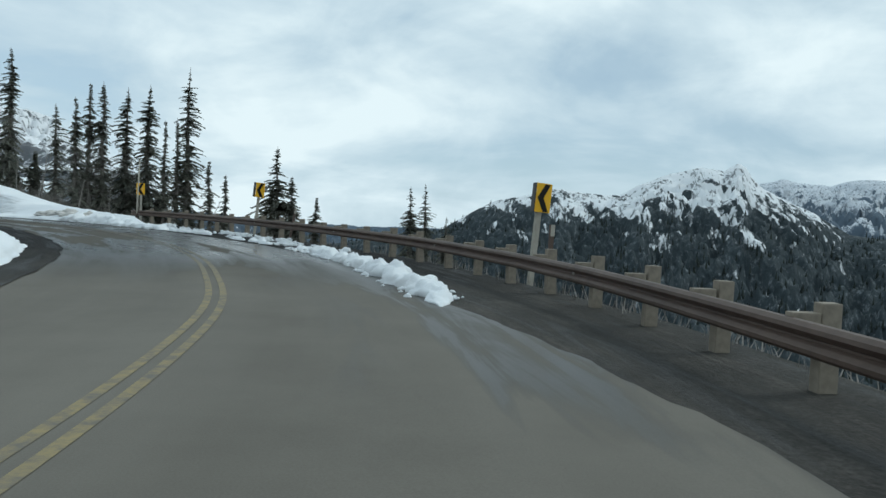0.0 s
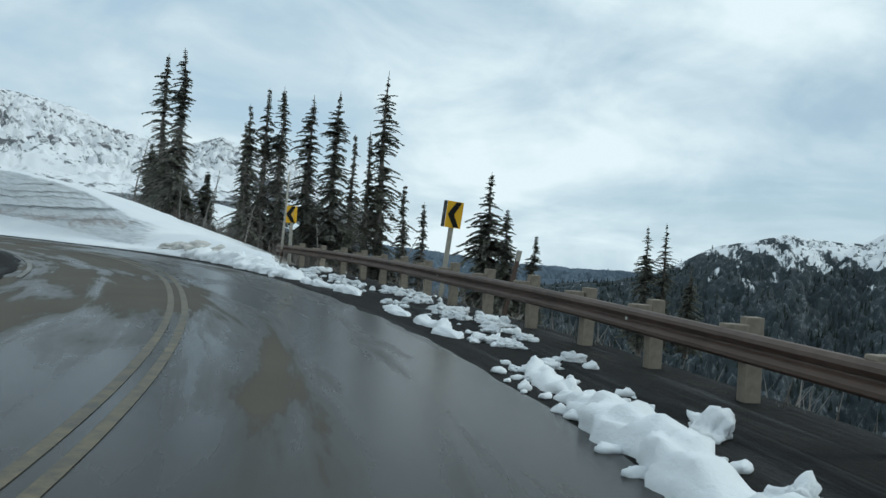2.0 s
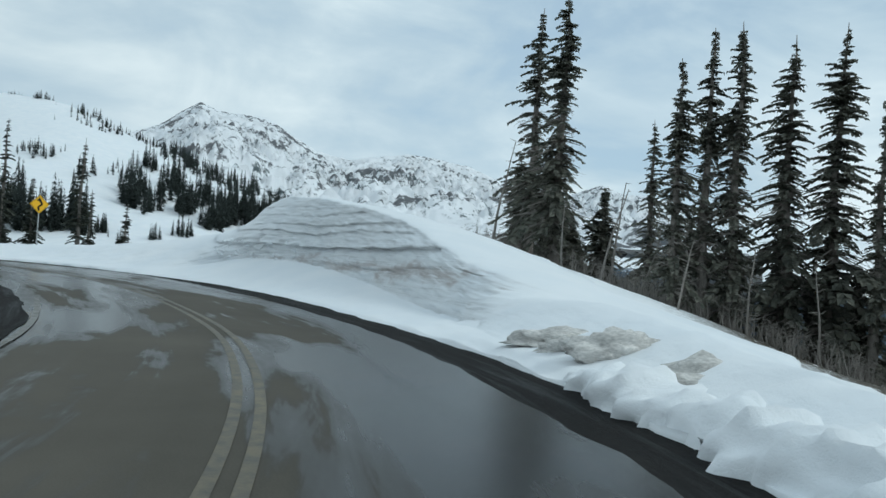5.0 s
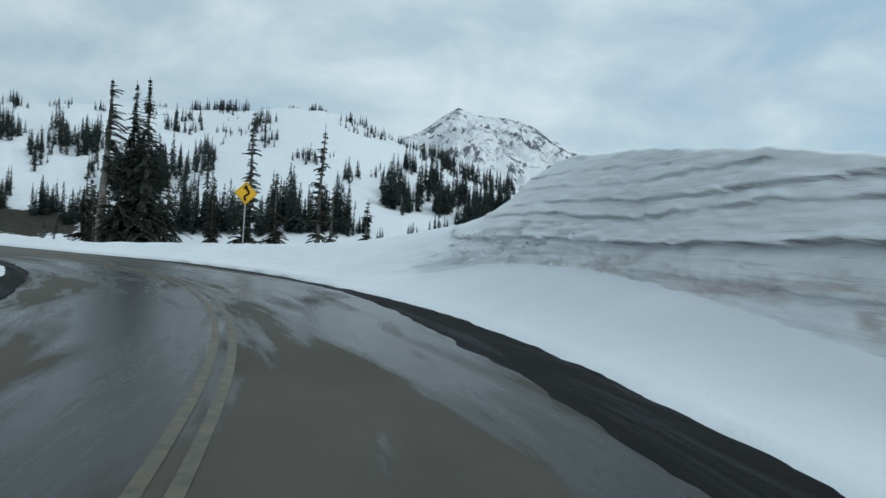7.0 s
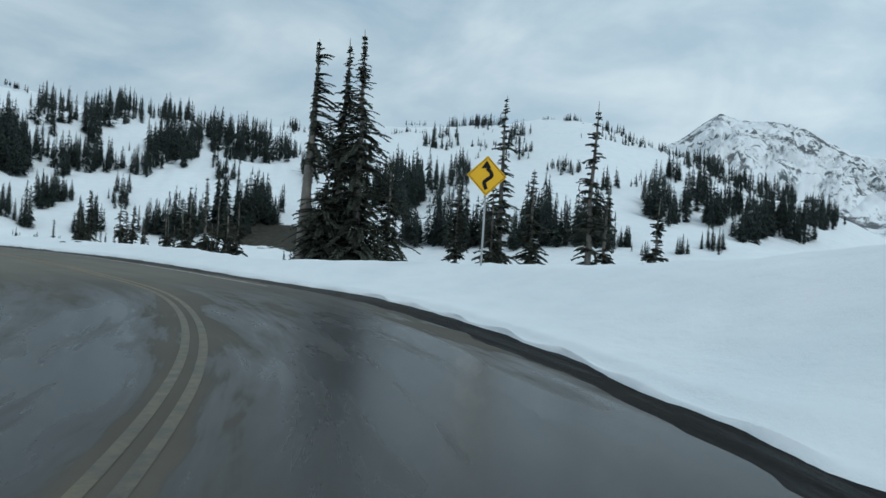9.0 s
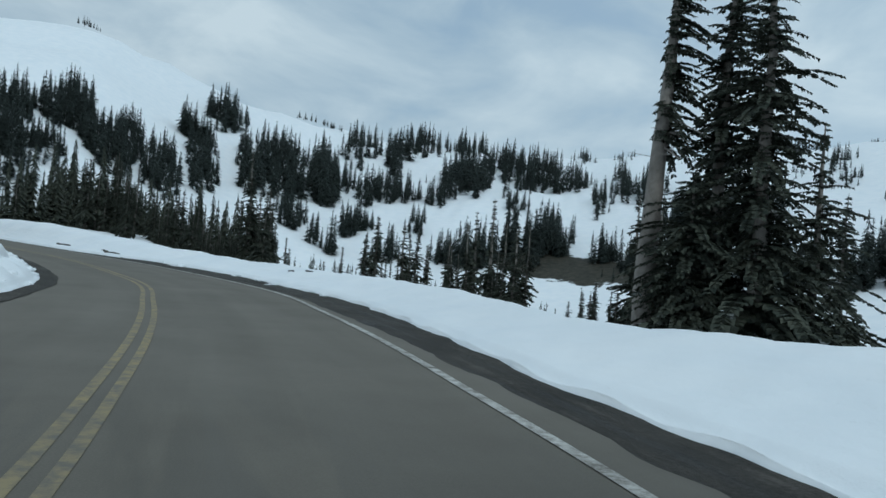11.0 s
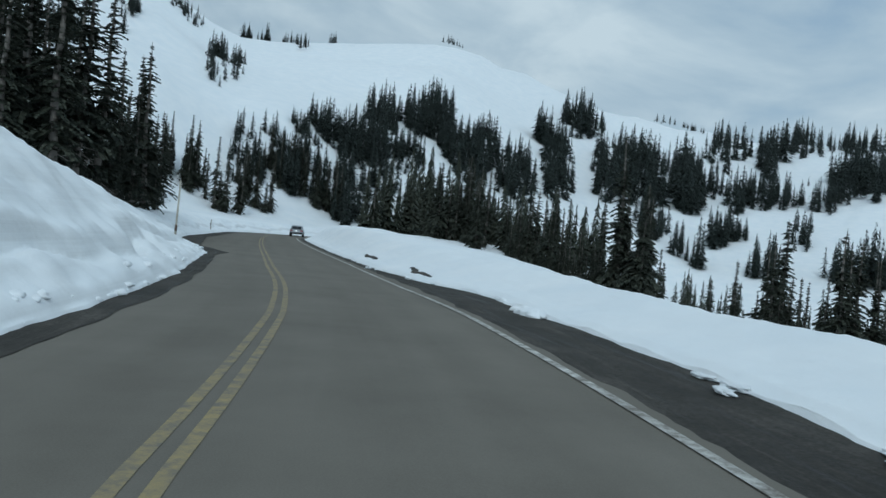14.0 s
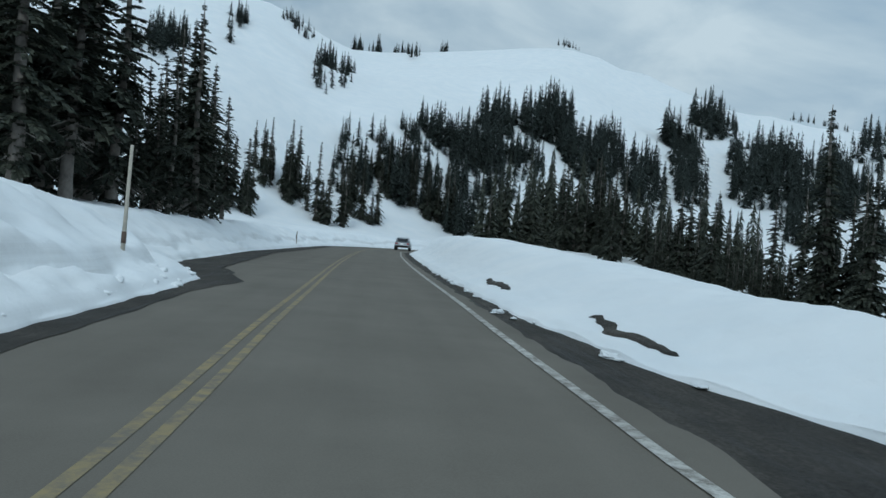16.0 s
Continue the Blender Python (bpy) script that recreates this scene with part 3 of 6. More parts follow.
def height(x, y):
    x, y = np.ravel(np.asarray(x, float)), np.ravel(np.asarray(y, float))
    h = far_height(x, y)
    close = (x > -260) & (x < 70) & (y > -120) & (y < 130)
    if close.any():
        s, d = road_coords(x[close], y[close])
        n = near_height(s, d, x[close], y[close])
        w = 1 - smooth(18, 55, np.abs(d))
        h[close] = n * w + h[close] * (1 - w)
    return h


def axis(lo, hi, step, out_lo, out_hi):
    mid = list(np.arange(lo, hi + step / 2, step))
    g, a = step, lo
    before = []
    while a > out_lo:
        g *= 1.085
        a -= g
        before.append(a)
    g, a = step, mid[-1]
    after = []
    while a < out_hi:
        g *= 1.085
        a += g
        after.append(a)
    return np.array(before[::-1] + mid + after)


def build_ground():
    gx, gy = axis(-128, 14, 0.5, -4300, 4300), axis(-26, 74, 0.5, -4300, 4300)
    X, Y = np.meshgrid(gx, gy, indexing="ij")
    Z = height(X, Y)
    V = np.stack([X.ravel(), Y.ravel(), Z], 1)
    ob = mesh_object("ground", V, grid_faces(len(gx), len(gy)), GROUND)
    tagged(ob, "snow-covered mountain ground with bare gravel at the road's edge", "ground", kind="structure")


def make_ground():
    """Snow with bare gravel on the drop behind the guard rail."""
    m, nt, b, co = material("snowy_ground")
    n1 = noise_tex(nt, co, 0.3, 5, 0.6)
    n2 = noise_tex(nt, co, 4.0, 6, 0.62)
    n3 = noise_tex(nt, co, 40, 3, 0.6)
    snow = ramp(nt, n1, [(0.3, (0.80, 0.83, 0.86)), (0.7, (0.88, 0.89, 0.90))])
    soil = ramp(nt, n2, [(0.3, (0.045, 0.042, 0.036)), (0.55, (0.10, 0.088, 0.07)), (0.72, (0.22, 0.20, 0.17))])
    sep = node(nt, "ShaderNodeSeparateXYZ")
    nt.links.new(co, sep.inputs[0])
    # the slope below the rail has shed its snow: east of a slanting line
    east = mth(nt, "ADD", sep.outputs[0], mth(nt, "MULTIPLY", sep.outputs[1], 0.62))
    bare = ramp(nt, mth(nt, "ADD", mth(nt, "DIVIDE", mth(nt, "SUBTRACT", east, 9.0), 8.0), mth(nt, "MULTIPLY", mth(nt, "SUBTRACT", n2, 0.5), 0.8)), [(0.0, 0.0), (0.35, 1.0)])
    patchy = ramp(nt, n2, [(0.60, 1.0), (0.66, 0.0)])
    fac = mth(nt, "MULTIPLY", bare, patchy)
    # a steep bare earth slope across the valley
    rotm = mapping(nt, mapping(nt, co, (1, 1, 1), (306, -46, 0)), (1, 1, 1), (0, 0, 0), (0, 0, radians(-45)))
    ell = node(nt, "ShaderNodeSeparateXYZ")
    nt.links.new(rotm, ell.inputs[0])
    eu, ev = mth(nt, "DIVIDE", ell.outputs[0], 36.0), mth(nt, "DIVIDE", ell.outputs[1], 17.0)
    rad = mth(nt, "ADD", mth(nt, "MULTIPLY", eu, eu), mth(nt, "MULTIPLY", ev, ev))
    ragged = mth(nt, "ADD", rad, mth(nt, "MULTIPLY", mth(nt, "SUBTRACT", noise_tex(nt, co, 0.12, 6, 0.65), 0.5), 2.2))
    col = mixc(nt, fac, snow, soil)
    col = mixc(nt, ramp(nt, ragged, [(0.75, 1.0), (0.85, 0.0)]), col, ramp(nt, noise_tex(nt, co, 0.5, 6, 0.7), [(0.35, (0.022, 0.022, 0.016)), (0.65, (0.062, 0.056, 0.042))]))
    nt.links.new(col, b.inputs["Base Color"])
    b.inputs["Roughness"].default_value = 0.8
    b.inputs["Specular IOR Level"].default_value = 0.2
    bump(nt, b, mth(nt, "ADD", n2, mth(nt, "MULTIPLY", n3, 0.25)), 0.35, 0.05)
    return m


GROUND = make_ground()
build_ground()


def strip(name, mat, d0, d1, z, s0, s1, step=0.5, ragged=0.0, lift=0.0):
    """A band that follows the road between two offsets, which may change along it."""
    n = max(2, int((s1 - s0) / step))
    ss = np.linspace(s0, s1, n + 1)
    f0 = d0 if callable(d0) else (lambda s: np.full_like(s, d0))
    f1 = d1 if callable(d1) else (lambda s: np.full_like(s, d1))
    cols = 9 if ragged or lift else 2
    a, b = f0(ss), f1(ss)
    V = []
    for j in range(cols):
        t = j / (cols - 1)
        d = a * (1 - t) + b * t
        if ragged and j in (0, cols - 1):
            d = d + ragged * fbm(ss, ss * 0.3, 3.0, 4, 9 + j)
        for s, dd in zip(ss, d):
            V.append(on_road(s, dd, z + lift * 4 * t * (1 - t)))
    V = np.array(V).reshape(cols, n + 1, 3).transpose(1, 0, 2).reshape(-1, 3)
    F = grid_faces(n + 1, cols)[:, ::-1] if (f1(ss[:1])[0] > f0(ss[:1])[0]) else grid_faces(n + 1, cols)
    ob = mesh_object(name, V, F, mat)
    uv = ob.data.uv_layers.new(name="along")
    at = np.stack([np.repeat(ss, cols), np.stack([a * (1 - j / (cols - 1)) + b * j / (cols - 1) for j in range(cols)], 1).ravel()], 1) * 0.1
    corner = np.empty(len(ob.data.loops), dtype=np.int32)
    ob.data.loops.foreach_get("vertex_index", corner)
    uv.data.foreach_set("uv", at[corner].ravel().astype(np.float32))
    return ob


def build_road():
    def brink(s):
        """Where the asphalt ends on the right."""
        return np.minimum(tab(s, (45, 4.1), (52, 3.15), (62, 3.3), (68, 3.2), (86, 2.75), (104, 3.2), (112, 3.9), (124, 4.1), (134, 3.85)) + 0.11 * fbm(s, s * 0.2, 1.8, 4, 35), right_edge(s) - 0.4)
    ob = strip("road", ASPHALT, -4.3, brink, 0.0, 0, S_END, 0.25, 0.06, 0.03)
    tagged(ob, "two-lane grey asphalt mountain road with wet patches", "road", kind="structure")
    sh = strip("shoulder", GRAVEL, lambda s: brink(s) - 0.3, lambda s: np.maximum(right_edge(s) + 1.0, (rail_offset(s) + 0.75) * tab(s, (S_RAIL - 1, 1.0), (S_RAIL + 5, 0.0))), -0.012, 0, S_END, 0.5, 0.08)
    tagged(sh, "dark wet gravel shoulder beside the road", "shoulder", kind="structure")
    sl = strip("shoulder", GRAVEL, lambda s: -left_edge(s) - 0.9, lambda s: -np.minimum(left_edge(s) - tab(s, (60, 0.7), (80, 1.3), (92, 1.3), (104, 0.5), (150, 0.42), (178, 0.42), (186, 1.6), (210, 1.2)), 4.2), 0.034, 0, S_END, 0.5, 0.10)
    tagged(sl, "dark wet gravel along the inner road edge", "shoulder", kind="structure")
    def middle(s):
        """The painted centre wanders a little from the crown."""
        return tab(s, (45, 0.0), (60, 0.0), (68, 0.16), (76, 0.24), (96, 0.12), (141, 0.11), (152, 0.08), (160, 0.28), (172, 0.22), (200, 0.13))
    for d in (-0.10, 0.10):
        tagged(strip("centre_line", YELLOW_LINE, lambda s: middle(s) + d - 0.048, lambda s: middle(s) + d + 0.048, 0.034, 0, S_END, 0.5), "worn yellow centre line painted on asphalt", "road marking", kind="structure")

    def edge_at(s):
        return tab(s, (133, 3.42), (145, 3.60), (162, 3.62), (168, 3.40), (180, 3.48), (S_END, 3.5))
    tagged(strip("edge_line", WHITE_LINE, lambda s: edge_at(s) - 0.06, lambda s: edge_at(s) + 0.06, 0.016, S_SIGN + 2, S_END, 0.5), "worn white edge line painted on asphalt", "road marking", kind="structure")
    tagged(strip("edge_line", WHITE_LINE, -2.56, -2.46, 0.040, 73, 97, 0.5), "worn white edge line on the inside of the bend", "road marking", kind="structure")


build_road()


def verge(name, side, s0, s1, widths, step, n, mat, label):
    """Ploughed snow along one side, with its ragged foot and, where it is high, a cut face with ledges."""
    ss = np.arange(s0, s1, step)
    v = np.linspace(0, 1, n)
    rag = 0.14 * fbm(ss, ss * 0.2, 2.6, 4, 31 + side) + 0.10 * fbm(ss, ss * 0.1, 9.0, 3, 33 + side)
    w = tab(ss, *widths)
    edge = right_edge(ss) if side > 0 else left_edge(ss)
    P = []
    for i, s in enumerate(ss):
        o = -0.02 + w[i] * (0.35 * v + 0.65 * v ** 2)
        d = side * (edge[i] + o)
        here, out = on_road(s, 0.0), on_road(s, 1.0) - on_road(s, 0.0)
        p = here[None] + d[:, None] * out[None]
        z = snow_height(np.full(n, s), d + side * 0.0, p[:, 0], p[:, 1])
        z = np.where(o > 1.0, z, np.maximum(z, 0.0))
        H = bank_top(s) if side > 0 else 0.0
        hold = smooth(0.55, 1.1, H) * (1 - smooth(S_BANK_END - 3, S_BANK_END + 3, s)) if side > 0 else 0.0
        if hold > 0:
            # apron, then a steep face in layers with overhanging lips, then a rounded brow
            u = np.linspace(0, 1, n)
            knee, brow = 0.16, 0.88
            apron = (float(tab(s, (88, 0.10), (97, 0.17), (107, 0.27), (120, 0.30))) + 0.03 * math.sin(s * 0.31 + 1)) * H
            ok = float(tab(s, (88, 1.3), (97, 2.0), (107, 3.0)))
            lean = 0.85
            f = np.clip((u - knee) / (brow - knee), 0, 1)
            g = np.clip((u - brow) / (1 - brow), 0, 1)
            zz = np.where(u < knee, apron * (0.55 * smooth(0, 1, u / knee) + 0.45 * u / knee), apron + (H - apron) * f)
            zz = np.where(u > brow, H + 0.16 * np.sin(g * 2.4) - float(tab(s, (104, 1.0), (110, 0.55))) * g ** 2, zz)
            oo = np.where(u < knee, ok * (u / knee) ** 0.9, ok + lean * (0.55 * f + 0.45 * f ** 3))
            oo = np.where(u > brow, ok + lean + 5.4 * g ** 1.5, oo)
            sag = 0.020 * math.sin(s * 0.35) + 0.012 * math.sin(s * 0.93 + 1)
            for z0, dep, thick in ((1.02, 0.06, 0.030), (1.58, 0.27, 0.030), (2.10, 0.13, 0.022), (2.40, 0.12, 0.02), (2.78, 0.08, 0.02), (3.12, 0.10, 0.02)):
                if z0 > H - 0.12:
                    continue
                k = (zz - z0) / 3.0 - sag - 0.010 * math.sin(s * 0.8 + z0 * 7) - 0.006 * math.sin(s * 2.7 + z0 * 17)
                broken = float(fbm(np.array([s]), np.array([z0 * 13.0]), 2.2, 3, 47)[0])
                dd = dep * (0.95 + 0.5 * broken) if z0 == 1.58 else dep * (0.75 + 0.4 * math.sin(s * 0.37 + z0 * 3) + 1.0 * broken)
                if z0 == 1.02:
                    dd *= 1 - float(smooth(104, 110, s))
                dd = max(dd, 0.0) * (f > 0)
                oo = oo + dd * np.where(k > 0, -0.55 * np.exp(-k / (thick * 2.2)), 0.60 * np.exp(k / thick))
            oo = oo + 1.3 * float(smooth(105, 111, s)) * np.clip(zz / H - 0.57, 0, 1) * (f > 0)
            rubble = float(smooth(105, 109, s)) * (zz / H < 0.55) * (zz > apron)
            oo = oo + ((0.10 + 0.22 * rubble) * fbm(np.full(n, s), zz * 1.6, 1.3, 4, 41) + (0.05 + 0.12 * rubble) * fbm(np.full(n, s), zz * 1.4, 0.42, 4, 43)) * smooth(0.12, 0.24, u) * (1 - smooth(0.9, 1, u))
            zz = zz + (0.035 * fbm(np.full(n, s), oo, 0.9, 3, 45) + 0.02 * fbm(np.full(n, s), oo * 1.5, 0.3, 3, 46)) * smooth(0, 0.04, u)
            o2 = o * (1 - hold) + oo * hold
            z = z * (1 - hold) + zz * hold
            d = side * (edge[i] + o2)
            p = here[None] + d[:, None] * out[None]
        foot = rag[i] * np.exp(-np.arange(n) / (n / 18.0))
        p[:, 0] += np.interp(s, LS, RIGHT[:, 0]) * side * foot
        p[:, 1] += np.interp(s, LS, RIGHT[:, 1]) * side * foot
        p[:, 2] = (z + 0.02) * min(1, 0.05 + i * step / 2.5)
        p[0, 2] = -0.05
        p[1, 2] = max(p[1, 2], 0.05 + 0.03 * math.sin(s * 3.1))
        p[-1, 2] -= 0.35
        P.append(p)
    V = np.concatenate(P)
    F = grid_faces(len(ss), n)
    ob = mesh_object(name, V, F[:, ::-1] if side > 0 else F, mat)
    return tagged(ob, label, "snow bank", kind="structure")


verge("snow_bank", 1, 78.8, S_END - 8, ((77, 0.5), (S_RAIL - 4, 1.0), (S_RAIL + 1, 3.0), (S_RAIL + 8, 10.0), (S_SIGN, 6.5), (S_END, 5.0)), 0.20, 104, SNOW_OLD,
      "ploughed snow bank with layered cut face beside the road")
verge("snow_bank", -1, 0.5, S_END - 8, ((0, 5.0), (S_END, 5.0)), 0.22, 40, SNOW_DIRTY, "rounded ploughed snow bank inside the bend")


# ---- distant mountains ----
def mountain(name, mat, origin, sky, r_foot, z_foot, r_top, depth, seed, craggy, label, n_az=420, n_r=110):
    """A range as a height field on a fan of directions, with its skyline and gullies."""
    sky = sorted(sky)
    az0, az1 = sky[0][0], sky[-1][0]
    A = np.linspace(az0, az1, n_az)
    e = np.interp(A, [p[0] for p in sky], [p[1] for p in sky])
    U = np.concatenate([np.linspace(0, 1, n_r), np.linspace(1.02, 1.25, 6)])
    AA, UU = np.meshgrid(A, U, indexing="ij")
    top = np.tan(np.radians(e))[:, None] * r_top
    wav = fbm(AA * 10, UU * 40, 110, 2, seed)
    R = r_foot + (r_top - r_foot) * UU + depth * wav * np.sin(np.clip(UU, 0, 1) * math.pi) * 0.6
    x = origin[0] - R * np.sin(np.radians(AA))
    y = origin[1] + R * np.cos(np.radians(AA))
    base = z_foot + (top - z_foot) * np.clip(UU, 0, 1) ** 1.1
    gul = 1 - np.abs(fbm(x, y, depth * 0.9, 3, seed + 1)) * 2
    rough = craggy * (gul - 0.6) * np.sin(np.clip(UU, 0, 1) * math.pi) ** 0.7
    edge = craggy * 0.07 * fbm(AA * r_top * 0.0175, UU * 0, 150, 4, seed + 2)
    Z = base + rough + edge * smooth(0.6, 1, UU) - np.maximum(UU - 1, 0) * (top + 300) * 1.5
    ob = mesh_object(name, np.stack([x.ravel(), y.ravel(), Z.ravel()], 1), grid_faces(n_az, len(U)), mat)
    return tagged(ob, label, "mountain", kind="structure")


SKY_A = [(8, -2.6), (3.3, -2.0), (0.1, -1.3), (-1.9, -0.05), (-3.7, 0.9), (-5.8, 1.42), (-8.0, 1.88), (-10.2, 1.70), (-12.4, 1.62), (-13.6, 2.38), (-15.6, 3.12), (-17.7, 3.72), (-19.2, 3.50),
         (-19.6, 3.78), (-20.1, 4.10), (-20.6, 3.80), (-21.1, 2.95), (-21.7, 2.4), (-23.5, 1.5), (-24.9, 0.86), (-27, -0.4), (-40, -1.5), (-55, -2)]
SKY_FAR = [(30, 0.5), (20, -0.6), (15.9, -0.86), (11, -1.3), (6, -1.35), (1.5, -1.3), (-8, -1.0), (-16, 1.2), (-20, 2.3), (-21.5, 2.7), (-23, 3.07), (-24.1, 2.76), (-25.8, 2.62),
           (-27, 3.08), (-29, 3.04), (-36, 3.2), (-45, 2.4), (-60, 2.0)]
SKY_B = [(76, 4), (66, 6.5), (62, 8.0), (60.4, 9.2), (59.4, 9.85), (58, 9.4), (56.5, 9.3), (54.8, 9.2), (53.1, 8.2), (51.4, 7.3), (49, 6.8), (47, 7.2), (45, 7.5), (42.7, 7.3), (40.4, 6.9),
         (38, 5.9), (35.5, 5.25), (33, 5.3), (31, 6.0), (29.4, 5.45), (27.5, 5.4), (26, 4.9), (24, 2.5), (20, -1)]
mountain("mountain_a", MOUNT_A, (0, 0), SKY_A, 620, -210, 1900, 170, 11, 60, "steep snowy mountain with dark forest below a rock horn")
mountain("mountain_far", MOUNT_FAR, (0, 10), SKY_FAR, 2600, -200, 4200, 300, 13, 120, "distant mountain range tinted hazy blue under cloud")
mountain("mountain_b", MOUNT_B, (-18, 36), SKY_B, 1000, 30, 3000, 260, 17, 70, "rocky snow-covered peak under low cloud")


def mountain_woods():
    """Small far firs over the lower slopes of the mountain across the valley."""
    src = bpy.data.objects["mountain_a"].data
    rng = random.Random(19)
    V, F = [], []
    n = len(src.vertices)
    for _ in range(9000):
        c = src.vertices[rng.randrange(n)].co
        x, y, z = c.x + rng.uniform(-8, 8), c.y + rng.uniform(-8, 8), c.z
        lim = -40 + 90 * float(fbm(np.array([x]), np.array([y]), 160, 3, 61)[0])
        if z > lim + 55 or (z > lim and rng.random() < 0.75):
            continue
        h, w = rng.uniform(6, 12), rng.uniform(1.7, 2.7)
        i = len(V)
        a = rng.uniform(0, 2)
        V.append((x, y, z + h))
        for k in range(4):
            V.append((x + w * math.cos(a + k * 1.57), y + w * math.sin(a + k * 1.57), z - 3))
        F += [(i, i + 1 + k, i + 1 + (k + 1) % 4) for k in range(4)]
    ob = mesh_object("mountain_woods", V, F, FAR_NEEDLES, None, False)
    tagged(ob, "dark conifer forest on the mountain across the valley", "trees", kind="stuff")


mountain_woods()


# ---- trees ----
def needle_spray(V, F, origin, direc, length, width, rng, droop=0.35, tufts=6):
    """One bough: crossing ragged blades that sag outwards."""
    d = Vector(direc).normalized()
    side = d.cross(Vector((0, 0, 1))).normalized()
    for k in range(tufts):
        t0 = k / tufts * 0.9 + rng.uniform(-0.04, 0.04)
        c = Vector(origin) + d * (length * t0) + Vector((0, 0, -droop * length * t0 * t0))
        w = width * (1.0 - 0.55 * t0) * rng.uniform(0.7, 1.25)
        l = length / tufts * rng.uniform(1.3, 2.0)
        for sgn in (-1, 1):
            tip = c + d * l * 0.9 + side * sgn * w + Vector((0, 0, -0.22 * w - droop * l * t0 * 1.3 + rng.uniform(-0.06, 0.04)))
            i = len(V)
            V += [tuple(c), tuple(c + d * l * 0.45 + side * sgn * w * 0.95 + Vector((0, 0, -0.1 * w))), tuple(tip),
                  tuple(c + d * l * 1.15 + side * sgn * 0.15 * w + Vector((0, 0, -droop * l * t0)))]
            F.append((i, i + 1, i + 2, i + 3))
        i = len(V)
        V += [tuple(c), tuple(c + d * l * 0.5 + Vector((0, 0, -w * 0.55))), tuple(c + d * l * 1.2 + Vector((0, 0, -w * 0.2 - droop * l * t0)))]
        F.append((i, i + 1, i + 2))


def conifer(name, h, spread, seed, bare=0.08, density=1.0, sparse_top=0.0, mat=None, label="", lean=0.0, one_sided=0.0, ragged=0.35, fine=1.0, taper=0.62, dead=0.12, dead_share=0.35, girth=1.0):
    """A subalpine fir or hemlock: tapered trunk, sagging boughs in uneven whorls, thin crooked top."""
    rng = random.Random(seed)
    root = new(name)
    bm = bmesh.new()
    rings, sides = 12, 7
    bend = [(0.0, 0.0)]
    for i in range(rings):
        bend.append((bend[-1][0] + rng.uniform(-1, 1) * 0.006 * h + lean * h / rings, bend[-1][1] + rng.uniform(-1, 1) * 0.006 * h))

    def axis_at(z):
        t = min(max(z / h, 0), 1) * rings
        i = min(int(t), rings - 1)
        f = t - i
        return Vector((bend[i][0] * (1 - f) + bend[i + 1][0] * f, bend[i][1] * (1 - f) + bend[i + 1][1] * f, z))
    r0 = (0.016 * h + 0.03) * girth
    loops = []
    for i in range(rings + 1):
        z = h * i / rings
        r = r0 * (1 - i / rings) ** 0.8 + 0.012
        if i == 0:
            r *= 1.35
        c = axis_at(z)
        loops.append([bm.verts.new((c.x + r * math.cos(2 * math.pi * j / sides), c.y + r * math.sin(2 * math.pi * j / sides), z - (0.5 if i == 0 else 0))) for j in range(sides)])
    for a, b in zip(loops, loops[1:]):
        for j in range(sides):
            bm.faces.new((a[j], a[(j + 1) % sides], b[(j + 1) % sides], b[j]))
    bm.faces.new(loops[-1])
    part("trunk", bm, BARK, root, "", True)
    V, F, DV, DF = [], [], [], []
    z = bare * h
    while z < h * 0.985:
        t = (z / h - bare) / (1 - bare)
        env = spread * ((1 - t) ** taper) * min(1, 0.55 + t * 3.0) * (0.82 + 0.3 * math.sin(z * 1.7 + seed) * math.sin(z * 0.63 + seed * 2))
        if sparse_top and t > 1 - sparse_top:
            env *= 0.75
        n = max(3, int((3.6 + 2.4 * (1 - t)) * density))
        gap = rng.random() < 0.3
        for k in range(n):
            a = rng.uniform(0, 2 * math.pi)
            L = max(0.16, env * rng.uniform(0.35, 1 + ragged) ** 1.0)
            if one_sided:
                L *= 1 - one_sided * 0.5 * (1 + math.cos(a))
            if gap and rng.random() < 0.6:
                continue
            pitch = 0.35 * t - 0.12 + rng.uniform(-0.26, 0.22)
            d = (math.cos(a), math.sin(a), pitch)
            o = axis_at(z + rng.uniform(-0.1, 0.1))
            if t < dead and rng.random() < dead_share:
                i = len(DV)
                e = o + Vector(d) * L * 0.8
                DV += [(o.x, o.y, o.z - 0.03), (o.x, o.y, o.z + 0.03), (e.x, e.y, e.z - 0.25 * L), (e.x, e.y, e.z - 0.25 * L - 0.02)]
                DF.append((i, i + 1, i + 2, i + 3))
                for tw in range(4):
                    c = o.lerp(e, rng.uniform(0.3, 1.0)) - Vector((0, 0, 0.2 * L * rng.random()))
                    q = c + Vector((rng.uniform(-0.4, 0.4), rng.uniform(-0.4, 0.4), rng.uniform(-0.5, 0.1))) * min(L, 1.0)
                    i = len(DV)
                    DV += [(c.x, c.y, c.z - 0.012), (c.x, c.y, c.z + 0.012), (q.x, q.y, q.z)]
                    DF.append((i, i + 1, i + 2))
            else:
                needle_spray(V, F, o, d, L, (0.17 + 0.15 * L) / fine ** 0.5, rng, 0.28 + 0.2 * (1 - t), int((6 if L > 0.8 else 4) * fine))
        z += h * rng.uniform(0.016, 0.034) / density ** 0.5 * (1.15 if t > 0.7 else 1)
    for _ in range(int(70 * max(0, bare - 0.3))):
        a, zz, L = rng.uniform(0, 6.28), h * rng.uniform(0.12, bare), rng.uniform(0.25, 1.1)
        o, i = axis_at(zz), len(DV)
